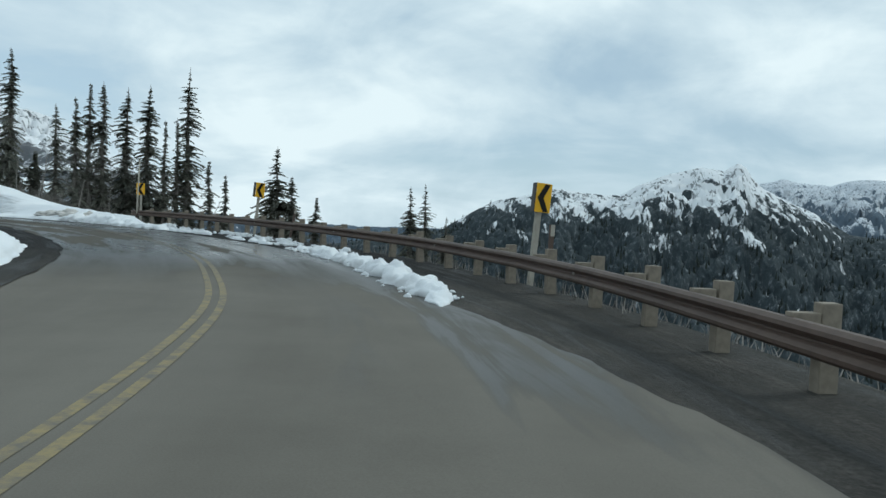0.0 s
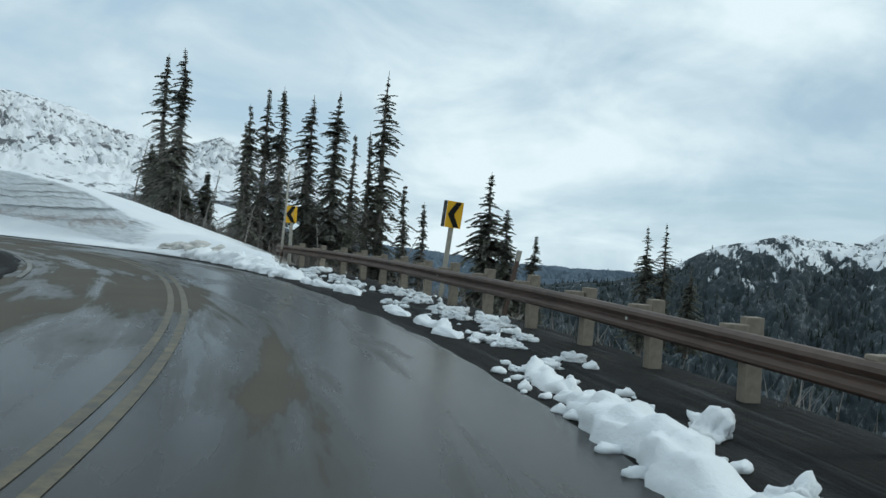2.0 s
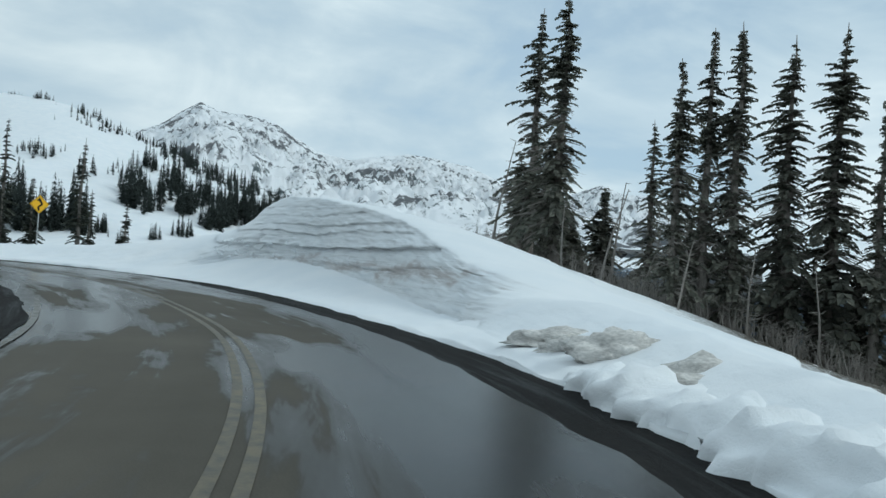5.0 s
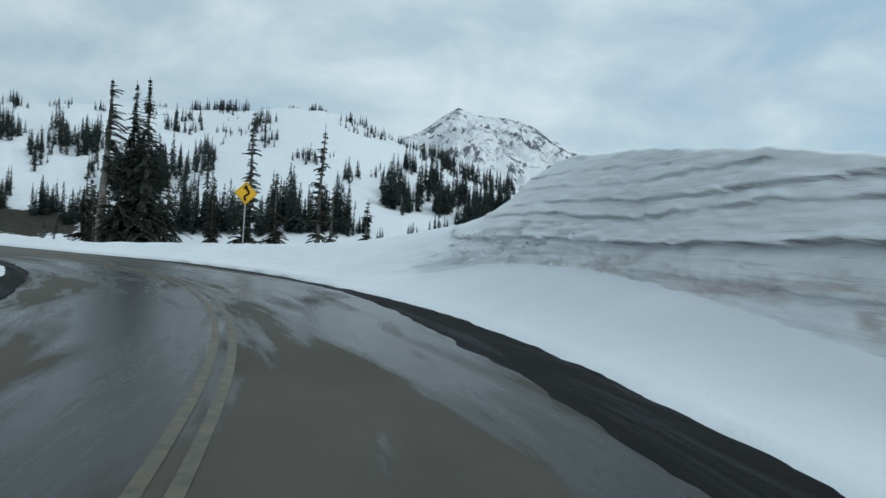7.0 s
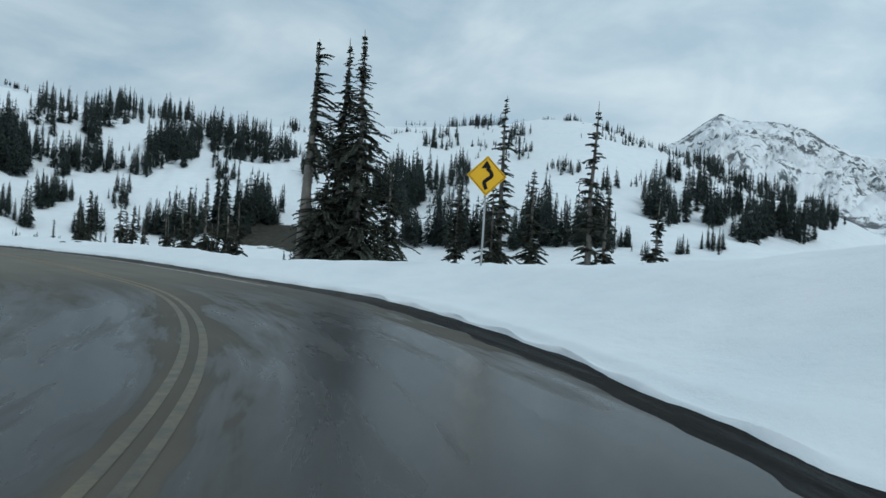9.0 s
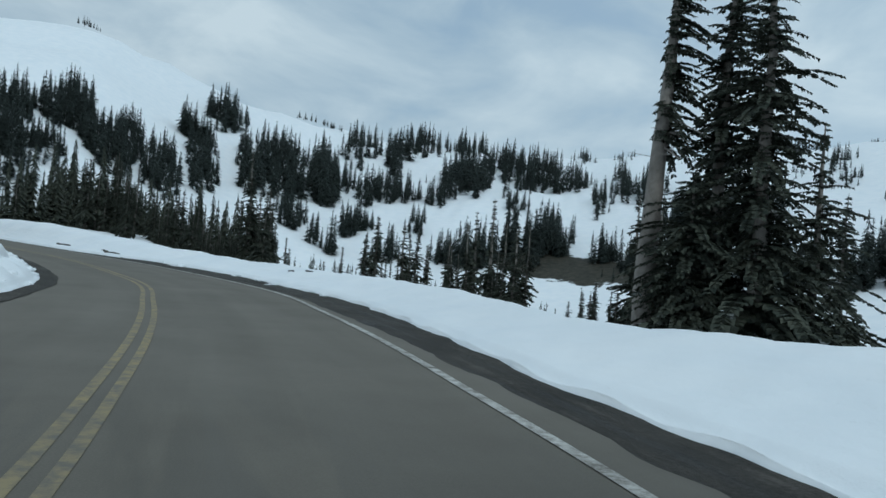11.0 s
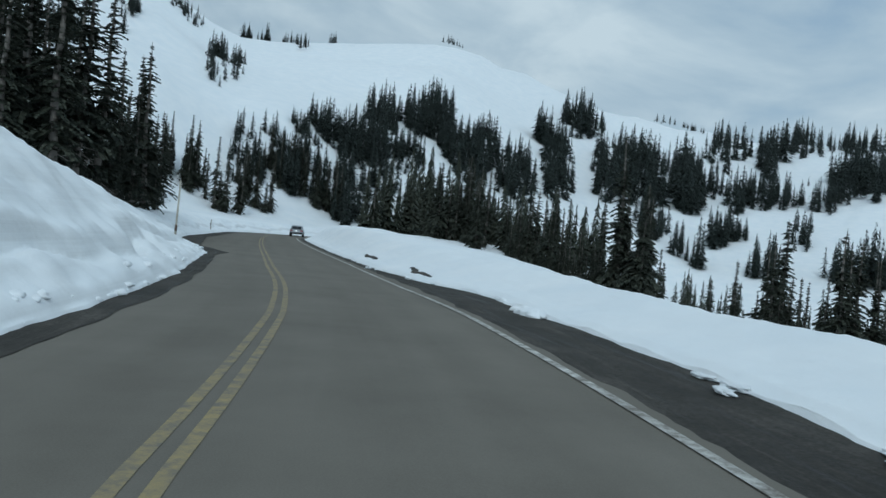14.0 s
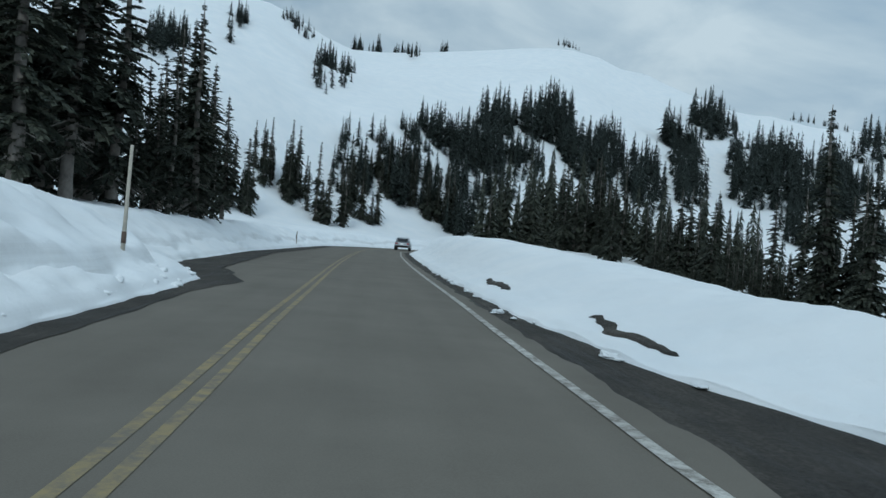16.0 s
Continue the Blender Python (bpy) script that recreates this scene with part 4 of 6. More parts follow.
        e = o + Vector((math.cos(a), math.sin(a), rng.uniform(-0.35, 0.1))) * L
        DV += [(o.x, o.y, o.z - 0.013), (o.x, o.y, o.z + 0.013), (e.x, e.y, e.z)]
        DF.append((i, i + 1, i + 2))
    mesh_object("crown", V, F, mat or NEEDLES, root, False)
    if DV:
        mesh_object("dead_wood", DV, DF, DEAD, root, False, "bare grey dead boughs")["kind"] = "stuff"
    return tagged(root, label or "tall ragged subalpine fir standing in snow", "tree")


def put(ob, x, y, yaw=0.0, size=1.0, sink=0.2, z=None, tall=None):
    zz = float(height([x], [y])[0]) if z is None else z
    ob.matrix_basis = pose(x, y, zz - sink, 0, 0, yaw) @ Matrix.Diagonal((size, size, tall or size, 1))
    return ob


# the stand beyond the end of the guard rail
def stand_beyond_rail():
    spec = [  # x, y, top, spread, bare, density, lean
        (-34.6, 61.0, 12.2, 1.15, 0.12, 1.1, 0.012), (-32.2, 59.4, 12.2, 1.3, 0.05, 1.25, 0.004), (-36.8, 63.0, 6.6, 1.0, 0.03, 1.0, 0.0), (-36.0, 74.0, 9.9, 1.7, 0.12, 1.1, 0.0),
        (-27.0, 58.6, 8.7, 0.95, 0.04, 1.1, 0.0), (-26.4, 59.6, 9.9, 0.95, 0.06, 1.0, 0.0), (-25.7, 60.2, 10.1, 1.15, 0.04, 1.1, -0.01),
        (-24.6, 62.4, 10.0, 1.5, 0.04, 1.1, -0.006), (-23.5, 62.9, 10.4, 1.6, 0.05, 1.15, 0.004), (-21.9, 62.4, 7.6, 0.85, 0.06, 0.9, 0.0),
        (-21.4, 64.0, 8.0, 0.95, 0.05, 0.9, 0.0), (-21.0, 65.2, 12.2, 1.8, 0.05, 1.1, 0.0), (-18.2, 62.4, 4.6, 0.9, 0.02, 0.9, 0.0), (-16.9, 61.8, 3.6, 0.9, 0.02, 0.9, 0.0)]
    for i, (x, y, top, spread, bare, dens, lean) in enumerate(spec):
        z = float(height([x], [y])[0])
        h = top - z
        t = conifer("fir_tree", h, spread * 1.12, 40 + i, bare + 0.03, dens * 2.1, 0.1, NEEDLES, "tall ragged fir with thin crown beyond the guard rail" if h > 8 else "small ragged fir beyond the guard rail", lean, 0.45, 1.1, 2.2, 0.66, 0.55, 0.45)
        t["group"] = "firs beyond the guard rail"
        put(t, x, y, 57 * i, 1.0, 0.15)
    rng = random.Random(23)
    for i, x in enumerate((-35.6, -33.4, -31.4, -28.2, -26.9, -25.2, -24.0, -22.6, -20.4, -19.4)):
        t = conifer("fir_tree", rng.uniform(2.6, 5.2), rng.uniform(1.1, 1.6), 640 + i, 0.02, 1.8, 0.1, NEEDLES, "small bushy fir among the taller firs", 0.0, 0.2, 0.5, 1.4, 0.7, 0.4, 0.3)
        t["group"] = "firs beyond the guard rail"
        put(t, x, 61.0 + rng.uniform(0, 3.0) + 0.25 * max(0, x + 24), 40 * i)
    for i, (x, y, top, h, spread) in enumerate([(-16.2, 77.6, 6.9, 11.5, 1.8), (-14.2, 76.0, 4.0, 8.0, 1.3), (-13.4, 84, 2.2, 8.0, 1.1), (-4.5, 107, 4.4, 14.0, 1.7), (-2.4, 107.4, 4.9, 15.0, 1.5), (0.5, 108, 0.6, 10, 1.4),
                                               (-17.5, 82, 2.6, 9, 1.2)]):
        t = conifer("fir_tree", h, spread * 1.45, 70 + i, 0.05, 2.2, 0.1, NEEDLES, "fir tree rising from the slope below the road", 0.0, 0.2, 0.8, 1.8, 0.7)
        t["group"] = "firs below the road"
        put(t, x, y, 31 * i, 1.0, 0.0, top - h)


stand_beyond_rail()


def dead_sapling(x, y, h, lean, yaw, seed):
    """A bare grey stem with a few stiff twigs."""
    rng = random.Random(seed)
    bm = bmesh.new()

    def limb(a, b, r0, r1):
        d = (b - a)
        m = Matrix.Translation((a + b) / 2) @ d.to_track_quat("Z", "Y").to_matrix().to_4x4()
        bmesh.ops.create_cone(bm, cap_ends=True, segments=5, radius1=r0, radius2=r1, depth=d.length, matrix=m)
    p, d = Vector((0, 0, -0.3)), Vector((lean, 0, 1)).normalized()
    n = 6
    for k in range(n):
        q = p + d * (h / n)
        r = 0.012 * h * (1 - k / n) + 0.012
        limb(p, q, r, r * 0.82)
        if k > 0:
            for _ in range(3):
                a = rng.uniform(0, 6.28)
                t = p.lerp(q, rng.random())
                limb(t, t + Vector((math.cos(a), math.sin(a), rng.uniform(-0.2, 0.5))) * h * rng.uniform(0.08, 0.2) * (1.1 - k / n), 0.014, 0.005)
        p = q
        d = (d + Vector((rng.uniform(-0.10, 0.10), rng.uniform(-0.10, 0.10), 0))).normalized()
    root = new("dead_tree")
    part("trunk", bm, DEAD, root, "bare silver-grey stem and twigs")
    put(root, x, y, yaw, 1.0, 0.0)
    return tagged(root, "bare grey dead sapling among the firs", "dead tree", "dead saplings")


for k, (x, y, h, lean) in enumerate(((-29.6, 58.5, 3.6, 0.1), (-28.8, 59.6, 2.8, 0.4), (-30.3, 60.4, 4.2, 0.05), (-19.3, 63.0, 5.4, 0.45), (-22.8, 60.2, 3.4, 0.0), (-24.4, 58.6, 3.0, 0.1), (-20.2, 61.0, 2.8, 0.2), (-27.8, 61.4, 3.8, -0.1),
                                     (-18.6, 60.0, 2.2, 0.1), (-26.2, 57.4, 2.6, 0.2), (-30.9, 58.0, 2.6, -0.2), (-35.6, 60.0, 5.0, 0.05))):
    dead_sapling(x, y, h, lean, 60 if k == 3 else 47 * k, 500 + k)


def brush():
    """Grey leafless undergrowth along the foot of the stand."""
    rng = random.Random(88)
    V, F = [], []
    for _ in range(420):
        x = rng.uniform(-37, -15)
        y = 59.4 + 0.12 * abs(x + 26) + rng.uniform(-1.0, 4.5)
        z = float(height([x], [y])[0])
        for _ in range(7):
            a, lean, h = rng.uniform(0, 6.28), rng.uniform(0.1, 0.7), rng.uniform(0.35, 1.3)
            p = Vector((x + rng.uniform(-0.2, 0.2), y + rng.uniform(-0.2, 0.2), z - 0.1))
            d = Vector((math.cos(a) * lean, math.sin(a) * lean, 1)).normalized()
            q = p + d * h
            w = Vector((-math.sin(a), math.cos(a), 0)) * 0.016
            i = len(V)
            V += [tuple(p - w), tuple(p + w), tuple(q)]
            F.append((i, i + 1, i + 2))
            for _ in range(3):
                c = p.lerp(q, rng.uniform(0.3, 0.9))
                e = c + Vector((rng.uniform(-0.5, 0.5), rng.uniform(-0.5, 0.5), rng.uniform(0.0, 0.5))) * h * 0.5
                i = len(V)
                V += [(c.x, c.y, c.z - 0.010), (c.x, c.y, c.z + 0.010), tuple(e)]
                F.append((i, i + 1, i + 2))
    for _ in range(520):
        st = rng.uniform(44, 86)
        off = float(rail_offset(st)) + 0.7 + 5.0 * rng.random() ** 1.6
        x, y, _ = on_road(st, off)
        z = float(height([x], [y])[0])
        for _ in range(6):
            a, lean, h = rng.uniform(0, 6.28), rng.uniform(0.1, 0.9), rng.uniform(0.15, 0.62)
            q = Vector((x + rng.uniform(-0.25, 0.25), y + rng.uniform(-0.25, 0.25), z - 0.08))
            e = q + Vector((math.cos(a) * lean, math.sin(a) * lean, 1)).normalized() * h
            w = Vector((-math.sin(a), math.cos(a), 0)) * 0.012
            i = len(V)
            V += [tuple(q - w), tuple(q + w), tuple(e)]
            F.append((i, i + 1, i + 2))
    tagged(mesh_object("undergrowth", V, F, DEAD, None, False), "tangle of bare grey brush under the firs", "brush", kind="stuff")


brush()


def firs_by_the_sign():
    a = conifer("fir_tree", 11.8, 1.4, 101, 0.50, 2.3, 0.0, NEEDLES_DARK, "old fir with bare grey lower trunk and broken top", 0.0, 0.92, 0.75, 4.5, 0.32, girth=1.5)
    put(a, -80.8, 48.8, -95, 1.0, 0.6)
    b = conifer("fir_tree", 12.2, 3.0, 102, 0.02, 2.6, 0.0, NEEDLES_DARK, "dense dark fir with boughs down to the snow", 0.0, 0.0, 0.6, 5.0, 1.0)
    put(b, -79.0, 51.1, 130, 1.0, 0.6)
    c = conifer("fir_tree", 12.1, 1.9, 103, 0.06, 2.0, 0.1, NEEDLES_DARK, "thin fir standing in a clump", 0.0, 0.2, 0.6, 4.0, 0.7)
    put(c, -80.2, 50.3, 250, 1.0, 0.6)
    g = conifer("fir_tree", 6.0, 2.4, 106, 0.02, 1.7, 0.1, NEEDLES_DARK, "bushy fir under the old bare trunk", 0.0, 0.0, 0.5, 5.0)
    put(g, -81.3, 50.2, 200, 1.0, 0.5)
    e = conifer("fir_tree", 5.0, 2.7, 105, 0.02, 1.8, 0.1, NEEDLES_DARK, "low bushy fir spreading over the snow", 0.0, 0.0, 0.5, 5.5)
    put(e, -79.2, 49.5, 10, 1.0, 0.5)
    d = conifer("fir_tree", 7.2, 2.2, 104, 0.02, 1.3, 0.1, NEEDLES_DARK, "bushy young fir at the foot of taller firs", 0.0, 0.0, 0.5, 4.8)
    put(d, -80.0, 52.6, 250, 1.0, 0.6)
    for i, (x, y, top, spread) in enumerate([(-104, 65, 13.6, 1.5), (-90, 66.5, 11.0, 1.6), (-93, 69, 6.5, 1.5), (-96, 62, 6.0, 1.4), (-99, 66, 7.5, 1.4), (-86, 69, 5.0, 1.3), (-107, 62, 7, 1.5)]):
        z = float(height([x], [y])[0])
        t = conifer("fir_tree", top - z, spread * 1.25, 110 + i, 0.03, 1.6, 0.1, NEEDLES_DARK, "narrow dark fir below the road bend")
        t["group"] = "firs below the bend"
        put(t, x, y, 77 * i)


firs_by_the_sign()


def forest_tree(rng, h, w, tiers=25):
    """A small far fir: many ragged skirts of unequal boughs round a thin stem."""
    V, F = [], []
    lop = rng.uniform(0, 6.28)
    for k in range(tiers):
        t = k / tiers
        n = 7 if t < 0.6 else 5
        r = w * (1 - t) ** 0.72 * rng.uniform(0.65, 1.2) * (0.7 if k == 0 else 1)
        zb = h * (0.04 + 0.94 * t + rng.uniform(-0.012, 0.012))
        a0 = rng.uniform(0, 6.28)
        for j in range(n):
            if rng.random() < 0.16:
                continue
            a = a0 + 2 * math.pi * j / n + rng.uniform(-0.4, 0.4)
            q = r * rng.uniform(0.5, 1.3) * (1 + 0.2 * math.cos(a - lop))
            zt = zb + h * rng.uniform(0.045, 0.085) * (1 - 0.4 * t)
            da = 0.36 * rng.uniform(0.6, 1.1)
            dr = h * rng.uniform(0.005, 0.035)
            i = len(V)
            V += [(0, 0, zt), (0.6 * q * math.cos(a - da), 0.6 * q * math.sin(a - da), zb), (q * math.cos(a), q * math.sin(a), zb - dr), (0.6 * q * math.cos(a + da), 0.6 * q * math.sin(a + da), zb)]
            F += [(i, i + 1, i + 2), (i, i + 2, i + 3)]
    return np.array(V), np.array(F)


def forest(name, places, label, seed, heights, mat=None, slim=0.165, tiers=25):
    rng = random.Random(seed)
    kinds = [forest_tree(rng, 1.0, slim * rng.uniform(0.85, 1.2), tiers) for _ in range(9)]
    Vs, Fs, off = [], [], 0
    xy = np.array(places)
    zs = height(xy[:, 0], xy[:, 1])
    for (x, y), z, h in zip(xy, zs, heights):
        V, F = kinds[rng.randrange(9)]
        a = rng.uniform(0, 6.28)
        c, s = math.cos(a), math.sin(a)
        wq = h * rng.uniform(0.85, 1.2)
        W = np.stack([(V[:, 0] * c - V[:, 1] * s) * wq + x, (V[:, 0] * s + V[:, 1] * c) * wq + y, V[:, 2] * h + z - 0.4], 1)
        Vs.append(W)
        Fs.append(F + off)
        off += len(V)
    ob = mesh_object(name, np.concatenate(Vs), np.concatenate(Fs), mat or FAR_NEEDLES, None, False)
    return tagged(ob, label, "trees", kind="stuff")


def polar(az, r):
    a = math.radians(az)
    return -80 - r * math.sin(a), 35 + r * math.cos(a)


# groves: direction and distance from the bend, half width, half depth, trees, height
D_GROVES = [(137.2, 164, 3.3, 8.2, 14, 6.7), (135.1, 178, 2.2, 2.3, 6, 5.5), (134.1, 168, 2.3, 4.6, 10, 8.2), (132.8, 174, 3.0, 6.8, 12, 8.5), (130.3, 176, 3.8, 14.2, 18, 9.4), (133.2, 189, 2.6, 2.3, 10, 5.2), (130.9, 197, 5.8, 4.5, 30, 7.6),
          (128.3, 200, 5.4, 13.0, 38, 8.6), (127.8, 234, 4.0, 20.4, 20, 9.9), (125.2, 247, 4.4, 14.8, 20, 10.6), (123.9, 253, 4.0, 12.6, 22, 11.8), (125.9, 210, 3.8, 9.6, 14, 7.6), (121.9, 235, 6.5, 15.7, 34, 10.3), (120.3, 258, 4.1, 15.5, 18, 9.4),
          (117.9, 242, 5.4, 21.6, 26, 9.8), (116.0, 301, 4.4, 3.1, 14, 13.2)]
C_GROVES = [(115.2, 276, 4.5, 32.5, 22, 12.2), (114.0, 363, 5.8, 29.3, 20, 14.6), (111.1, 305, 7.4, 33.2, 36, 13.5), (109.0, 312, 6.5, 32.1, 28, 13.8), (108.4, 257, 4.2, 12.0, 12, 10.6), (112.7, 371, 2.7, 23.2, 5, 9.5), (106.4, 309, 5.0, 23.1, 18, 13.7),
          (106.8, 353, 6.5, 21.1, 14, 14.3), (103.9, 425, 9.3, 45, 16, 13.9), (101.2, 426, 5.6, 45, 14, 18.6), (99.3, 504, 9.1, 45, 16, 15.2), (95.8, 378, 10.3, 45, 34, 16.3), (96.5, 535, 11.4, 36.6, 16, 15.2), (97.6, 329, 4.3, 15.2, 10, 9.6),
          (101.2, 333, 7.3, 15.1, 22, 11.0), (103.0, 317, 4.2, 16.1, 10, 11.7)]
FAR_GROVES = [(104.8, 328, 4.8, 8.0, 10, 10.9), (93.3, 451, 9.6, 31.9, 20, 15.9), (90.7, 436, 10.1, 45, 34, 15.3), (91.5, 352, 6.2, 45, 14, 8.7), (88.1, 409, 8.5, 21.0, 20, 12.7), (87.6, 550, 6.8, 24.3, 8, 8.3), (85.4, 345, 4.3, 34.2, 10, 10.6),
          (84.4, 386, 3.7, 23.7, 8, 13.0), (82.7, 368, 9.3, 26.1, 22, 11.8), (104.1, 261, 1.6, 4.0, 5, 8.7), (103.3, 266, 1.5, 4.0, 3, 9.9), (102.4, 268, 2.2, 4.0, 6, 7.6), (84.4, 549, 9.2, 28.1, 7, 5.9), (82.2, 510, 3.4, 3.3, 4, 6.0),
          (79.0, 488, 12.5, 2.2, 9, 4.4), (81.3, 297, 1.6, 15.3, 4, 7.9)]
BASIN_GROVES = [(79.0, 272, 5.4, 14.4, 22, 13.5), (76.9, 254, 4.6, 19.2, 20, 14.0), (83.9, 232, 3.9, 4.3, 13, 10.0), (81.8, 220, 2.7, 6.5, 9, 9.0), (80.8, 242, 2.4, 6.5, 7, 6.5), (88.8, 245, 4.4, 7.3, 15, 12.2), (87.2, 243, 2.1, 4.2, 6, 8.6),
          (92.1, 325, 1.5, 8.2, 3, 8.1)]
HIGH_GROVES = [(150.9, 154, 1.5, 8.7, 8, 3.2), (149.8, 155, 1.5, 5.4, 6, 3.3), (149.2, 163, 2.0, 7.5, 12, 5.9), (148.3, 173, 1.6, 4.3, 8, 5.3), (145.7, 228, 1.5, 13.6, 3, 7.2), (145.1, 238, 1.5, 2.1, 6, 5.3), (141.8, 336, 5.6, 12.3, 14, 5.6),
          (139.6, 242, 2.2, 45, 12, 7.1), (138.2, 260, 2.1, 38.4, 8, 6.9), (138.0, 394, 2.7, 3, 6, 8.0), (136.7, 413, 3.4, 3, 6, 7.8), (134.9, 402, 3.8, 3, 6, 5.4), (134.1, 385, 2.1, 16.1, 4, 5.7), (132.1, 423, 2.0, 3, 3, 6.3),
          (123.8, 426, 7.2, 3, 7, 3.5), (107.6, 492, 13.8, 3, 14, 4.3)]
SLOPE_GROVES = [(76.1, 444, 8.4, 38.6, 14, 9.4), (73.4, 282, 4.5, 44.6, 18, 10.1), (76.5, 264, 4.2, 20.5, 12, 12.7), (78.3, 316, 3.0, 15.4, 5, 12.3), (78.5, 555, 7.4, 3, 6, 4.1), (74.5, 542, 12.2, 2, 16, 8.1), (72.6, 521, 9.8, 45, 12, 8.7),
          (70.1, 414, 6.4, 33.1, 10, 9.6), (72.2, 379, 7.3, 21.2, 8, 4.1), (69.3, 342, 5.4, 18.0, 9, 5.9), (65.0, 295, 5.9, 12.0, 12, 5.2), (66.5, 493, 5.2, 3, 8, 5.2), (68.3, 512, 3.1, 3, 4, 3.5), (63.4, 431, 5.0, 22.0, 8, 5.9),
          (62.0, 427, 5.2, 45, 10, 5.9), (60.5, 431, 5.9, 29.0, 12, 5.3)]
LOWER_GROVES = [(58.7, 430, 5.9, 17.0, 12, 4.9), (56.5, 411, 6.8, 32.2, 16, 8.7), (54.8, 389, 6.5, 29.2, 16, 7.4), (52.7, 382, 6.3, 20.2, 18, 8.6), (50.6, 367, 6.0, 45, 14, 9.6), (48.6, 391, 4.0, 3, 6, 5.2), (60.7, 265, 2.1, 10.9, 4, 8.1),
          (59.3, 291, 1.5, 15.9, 3, 6.4), (57.7, 270, 2.1, 38.9, 6, 9.6), (56.4, 244, 2.7, 16.9, 12, 10.7), (57.2, 332, 3.1, 5.0, 6, 9.0), (54.6, 225, 2.2, 14.9, 8, 8.1), (54.5, 274, 3.0, 23.0, 10, 12.9), (52.4, 235, 2.6, 15.0, 10, 11.2),
          (52.3, 269, 4.2, 17.1, 12, 11.5), (50.2, 274, 4.2, 17.2, 10, 7.4)]
FOOT_GROVES = [(64.3, 193, 3.3, 12.9, 12, 13.0), (62.3, 179, 3.1, 6.9, 9, 12.2), (59.3, 179, 3.8, 6.9, 10, 13.6), (57.6, 175, 3.0, 4.9, 9, 7.4), (56.6, 177, 1.5, 3.0, 5, 5.2), (65.2, 179, 2.3, 5.0, 7, 9.2), (69.0, 188, 4.5, 7.0, 12, 12.0),
          (73.1, 197, 4.6, 7.1, 10, 13.2), (71.1, 193, 3.6, 6.0, 8, 14.6), (75.6, 201, 3.0, 6.1, 6, 13.4), (95.3, 231, 2.6, 4.6, 5, 10.3), (93.3, 226, 2.4, 3.4, 4, 13.7)]
LEFT_FIRS = [(143.6, 126, 2.1, 6.2, 9, 8.8), (141.4, 144, 2.0, 3.1, 8, 9.9), (140.1, 144, 1.6, 3.1, 6, 10.3), (138.9, 138, 1.5, 4.1, 4, 10.4), (137.9, 140, 1.5, 2.0, 3, 9.2), (136.9, 156, 1.8, 4.1, 6, 7.4), (136.0, 150, 1.5, 2, 3, 8.5),
          (134.9, 168, 1.9, 4.0, 9, 8.7), (133.6, 173, 2.0, 4.0, 8, 8.9), (132.3, 168, 1.9, 2.0, 5, 9.7), (131.0, 168, 2.4, 2.0, 6, 10.3)]
VALLEY_FIRS = [(127.9, 153, 1.6, 8, 4, 11.2), (126.3, 154, 2.3, 8, 6, 12.0), (124.5, 175, 2.8, 8, 8, 14.8), (122.7, 170, 3.0, 8, 9, 15.2), (120.8, 169, 3.0, 8, 8, 12.0), (118.8, 141, 1.9, 8, 5, 9.2), (116.9, 123, 1.9, 8, 6, 8.7),
          (114.5, 129, 2.6, 8, 6, 9.1), (112.1, 136, 1.9, 8, 5, 10.6)]
NEAR_FIRS = [(109.5, 105, 1.7, 8, 5, 12.5), (106.9, 97, 1.3, 8, 4, 11.4), (102.7, 95, 1.4, 6, 4, 10.3), (99.2, 91, 1.2, 6, 9, 13.5), (96.4, 81, 1.1, 4, 4, 10.4), (94.1, 78, 1.3, 5, 7, 13.4), (90.9, 70, 0.8, 4, 4, 15.6), (89.1, 71, 0.7, 4, 3, 15.5), (84.9, 59, 0.8, 4, 4, 14.2), (82.1, 58, 0.8, 4, 5, 13.8), (79.1, 54, 0.7, 3, 3, 7.0), (75.3, 53, 0.7, 3, 4, 6.5), (73.2, 51, 0.5, 3, 3, 6.1), (70.8, 49, 0.7, 3, 4, 6.5), (69.8, 51, 0.5, 2, 2, 11.6), (66.1, 46, 0.6, 4, 5, 11.1)]
FLOOR_FIRS = [(109, 128, 9, 14, 15, 7.5), (104.5, 120, 9, 12, 14, 7.0), (100, 114, 8, 10, 13, 7.0), (96.5, 106, 7, 9, 12, 7.5), (93, 98, 6, 8, 11, 8.5), (90, 92, 5, 6, 9, 9.0), (86.5, 86, 5, 6, 8, 9.0), (102, 160, 10, 14, 10, 6.0), (95, 165, 10, 14, 10, 6.0)]
BROW_FIRS = [(126.8, 145, 2.4, 8, 8, 10.6), (124.5, 140, 2.3, 10, 9, 13.1), (121.9, 132, 2.2, 8, 9, 12.8), (119.5, 123, 1.7, 8, 8, 10.5), (117.5, 113, 1.4, 6, 7, 8.1), (116.0, 105, 1.3, 6, 7, 10.3), (114.6, 93, 0.9, 5, 6, 9.5), (113.6, 87, 0.7, 4, 5, 5.5), (112.7, 83, 0.5, 3, 4, 5.5), (111.7, 81, 0.5, 3, 4, 5.4), (110.4, 79, 0.7, 4, 5, 5.5), (109.7, 76, 0.7, 5, 5, 12.4), (108.7, 74, 0.6, 4, 4, 10.3), (107.7, 70, 0.6, 5, 5, 10.3)]
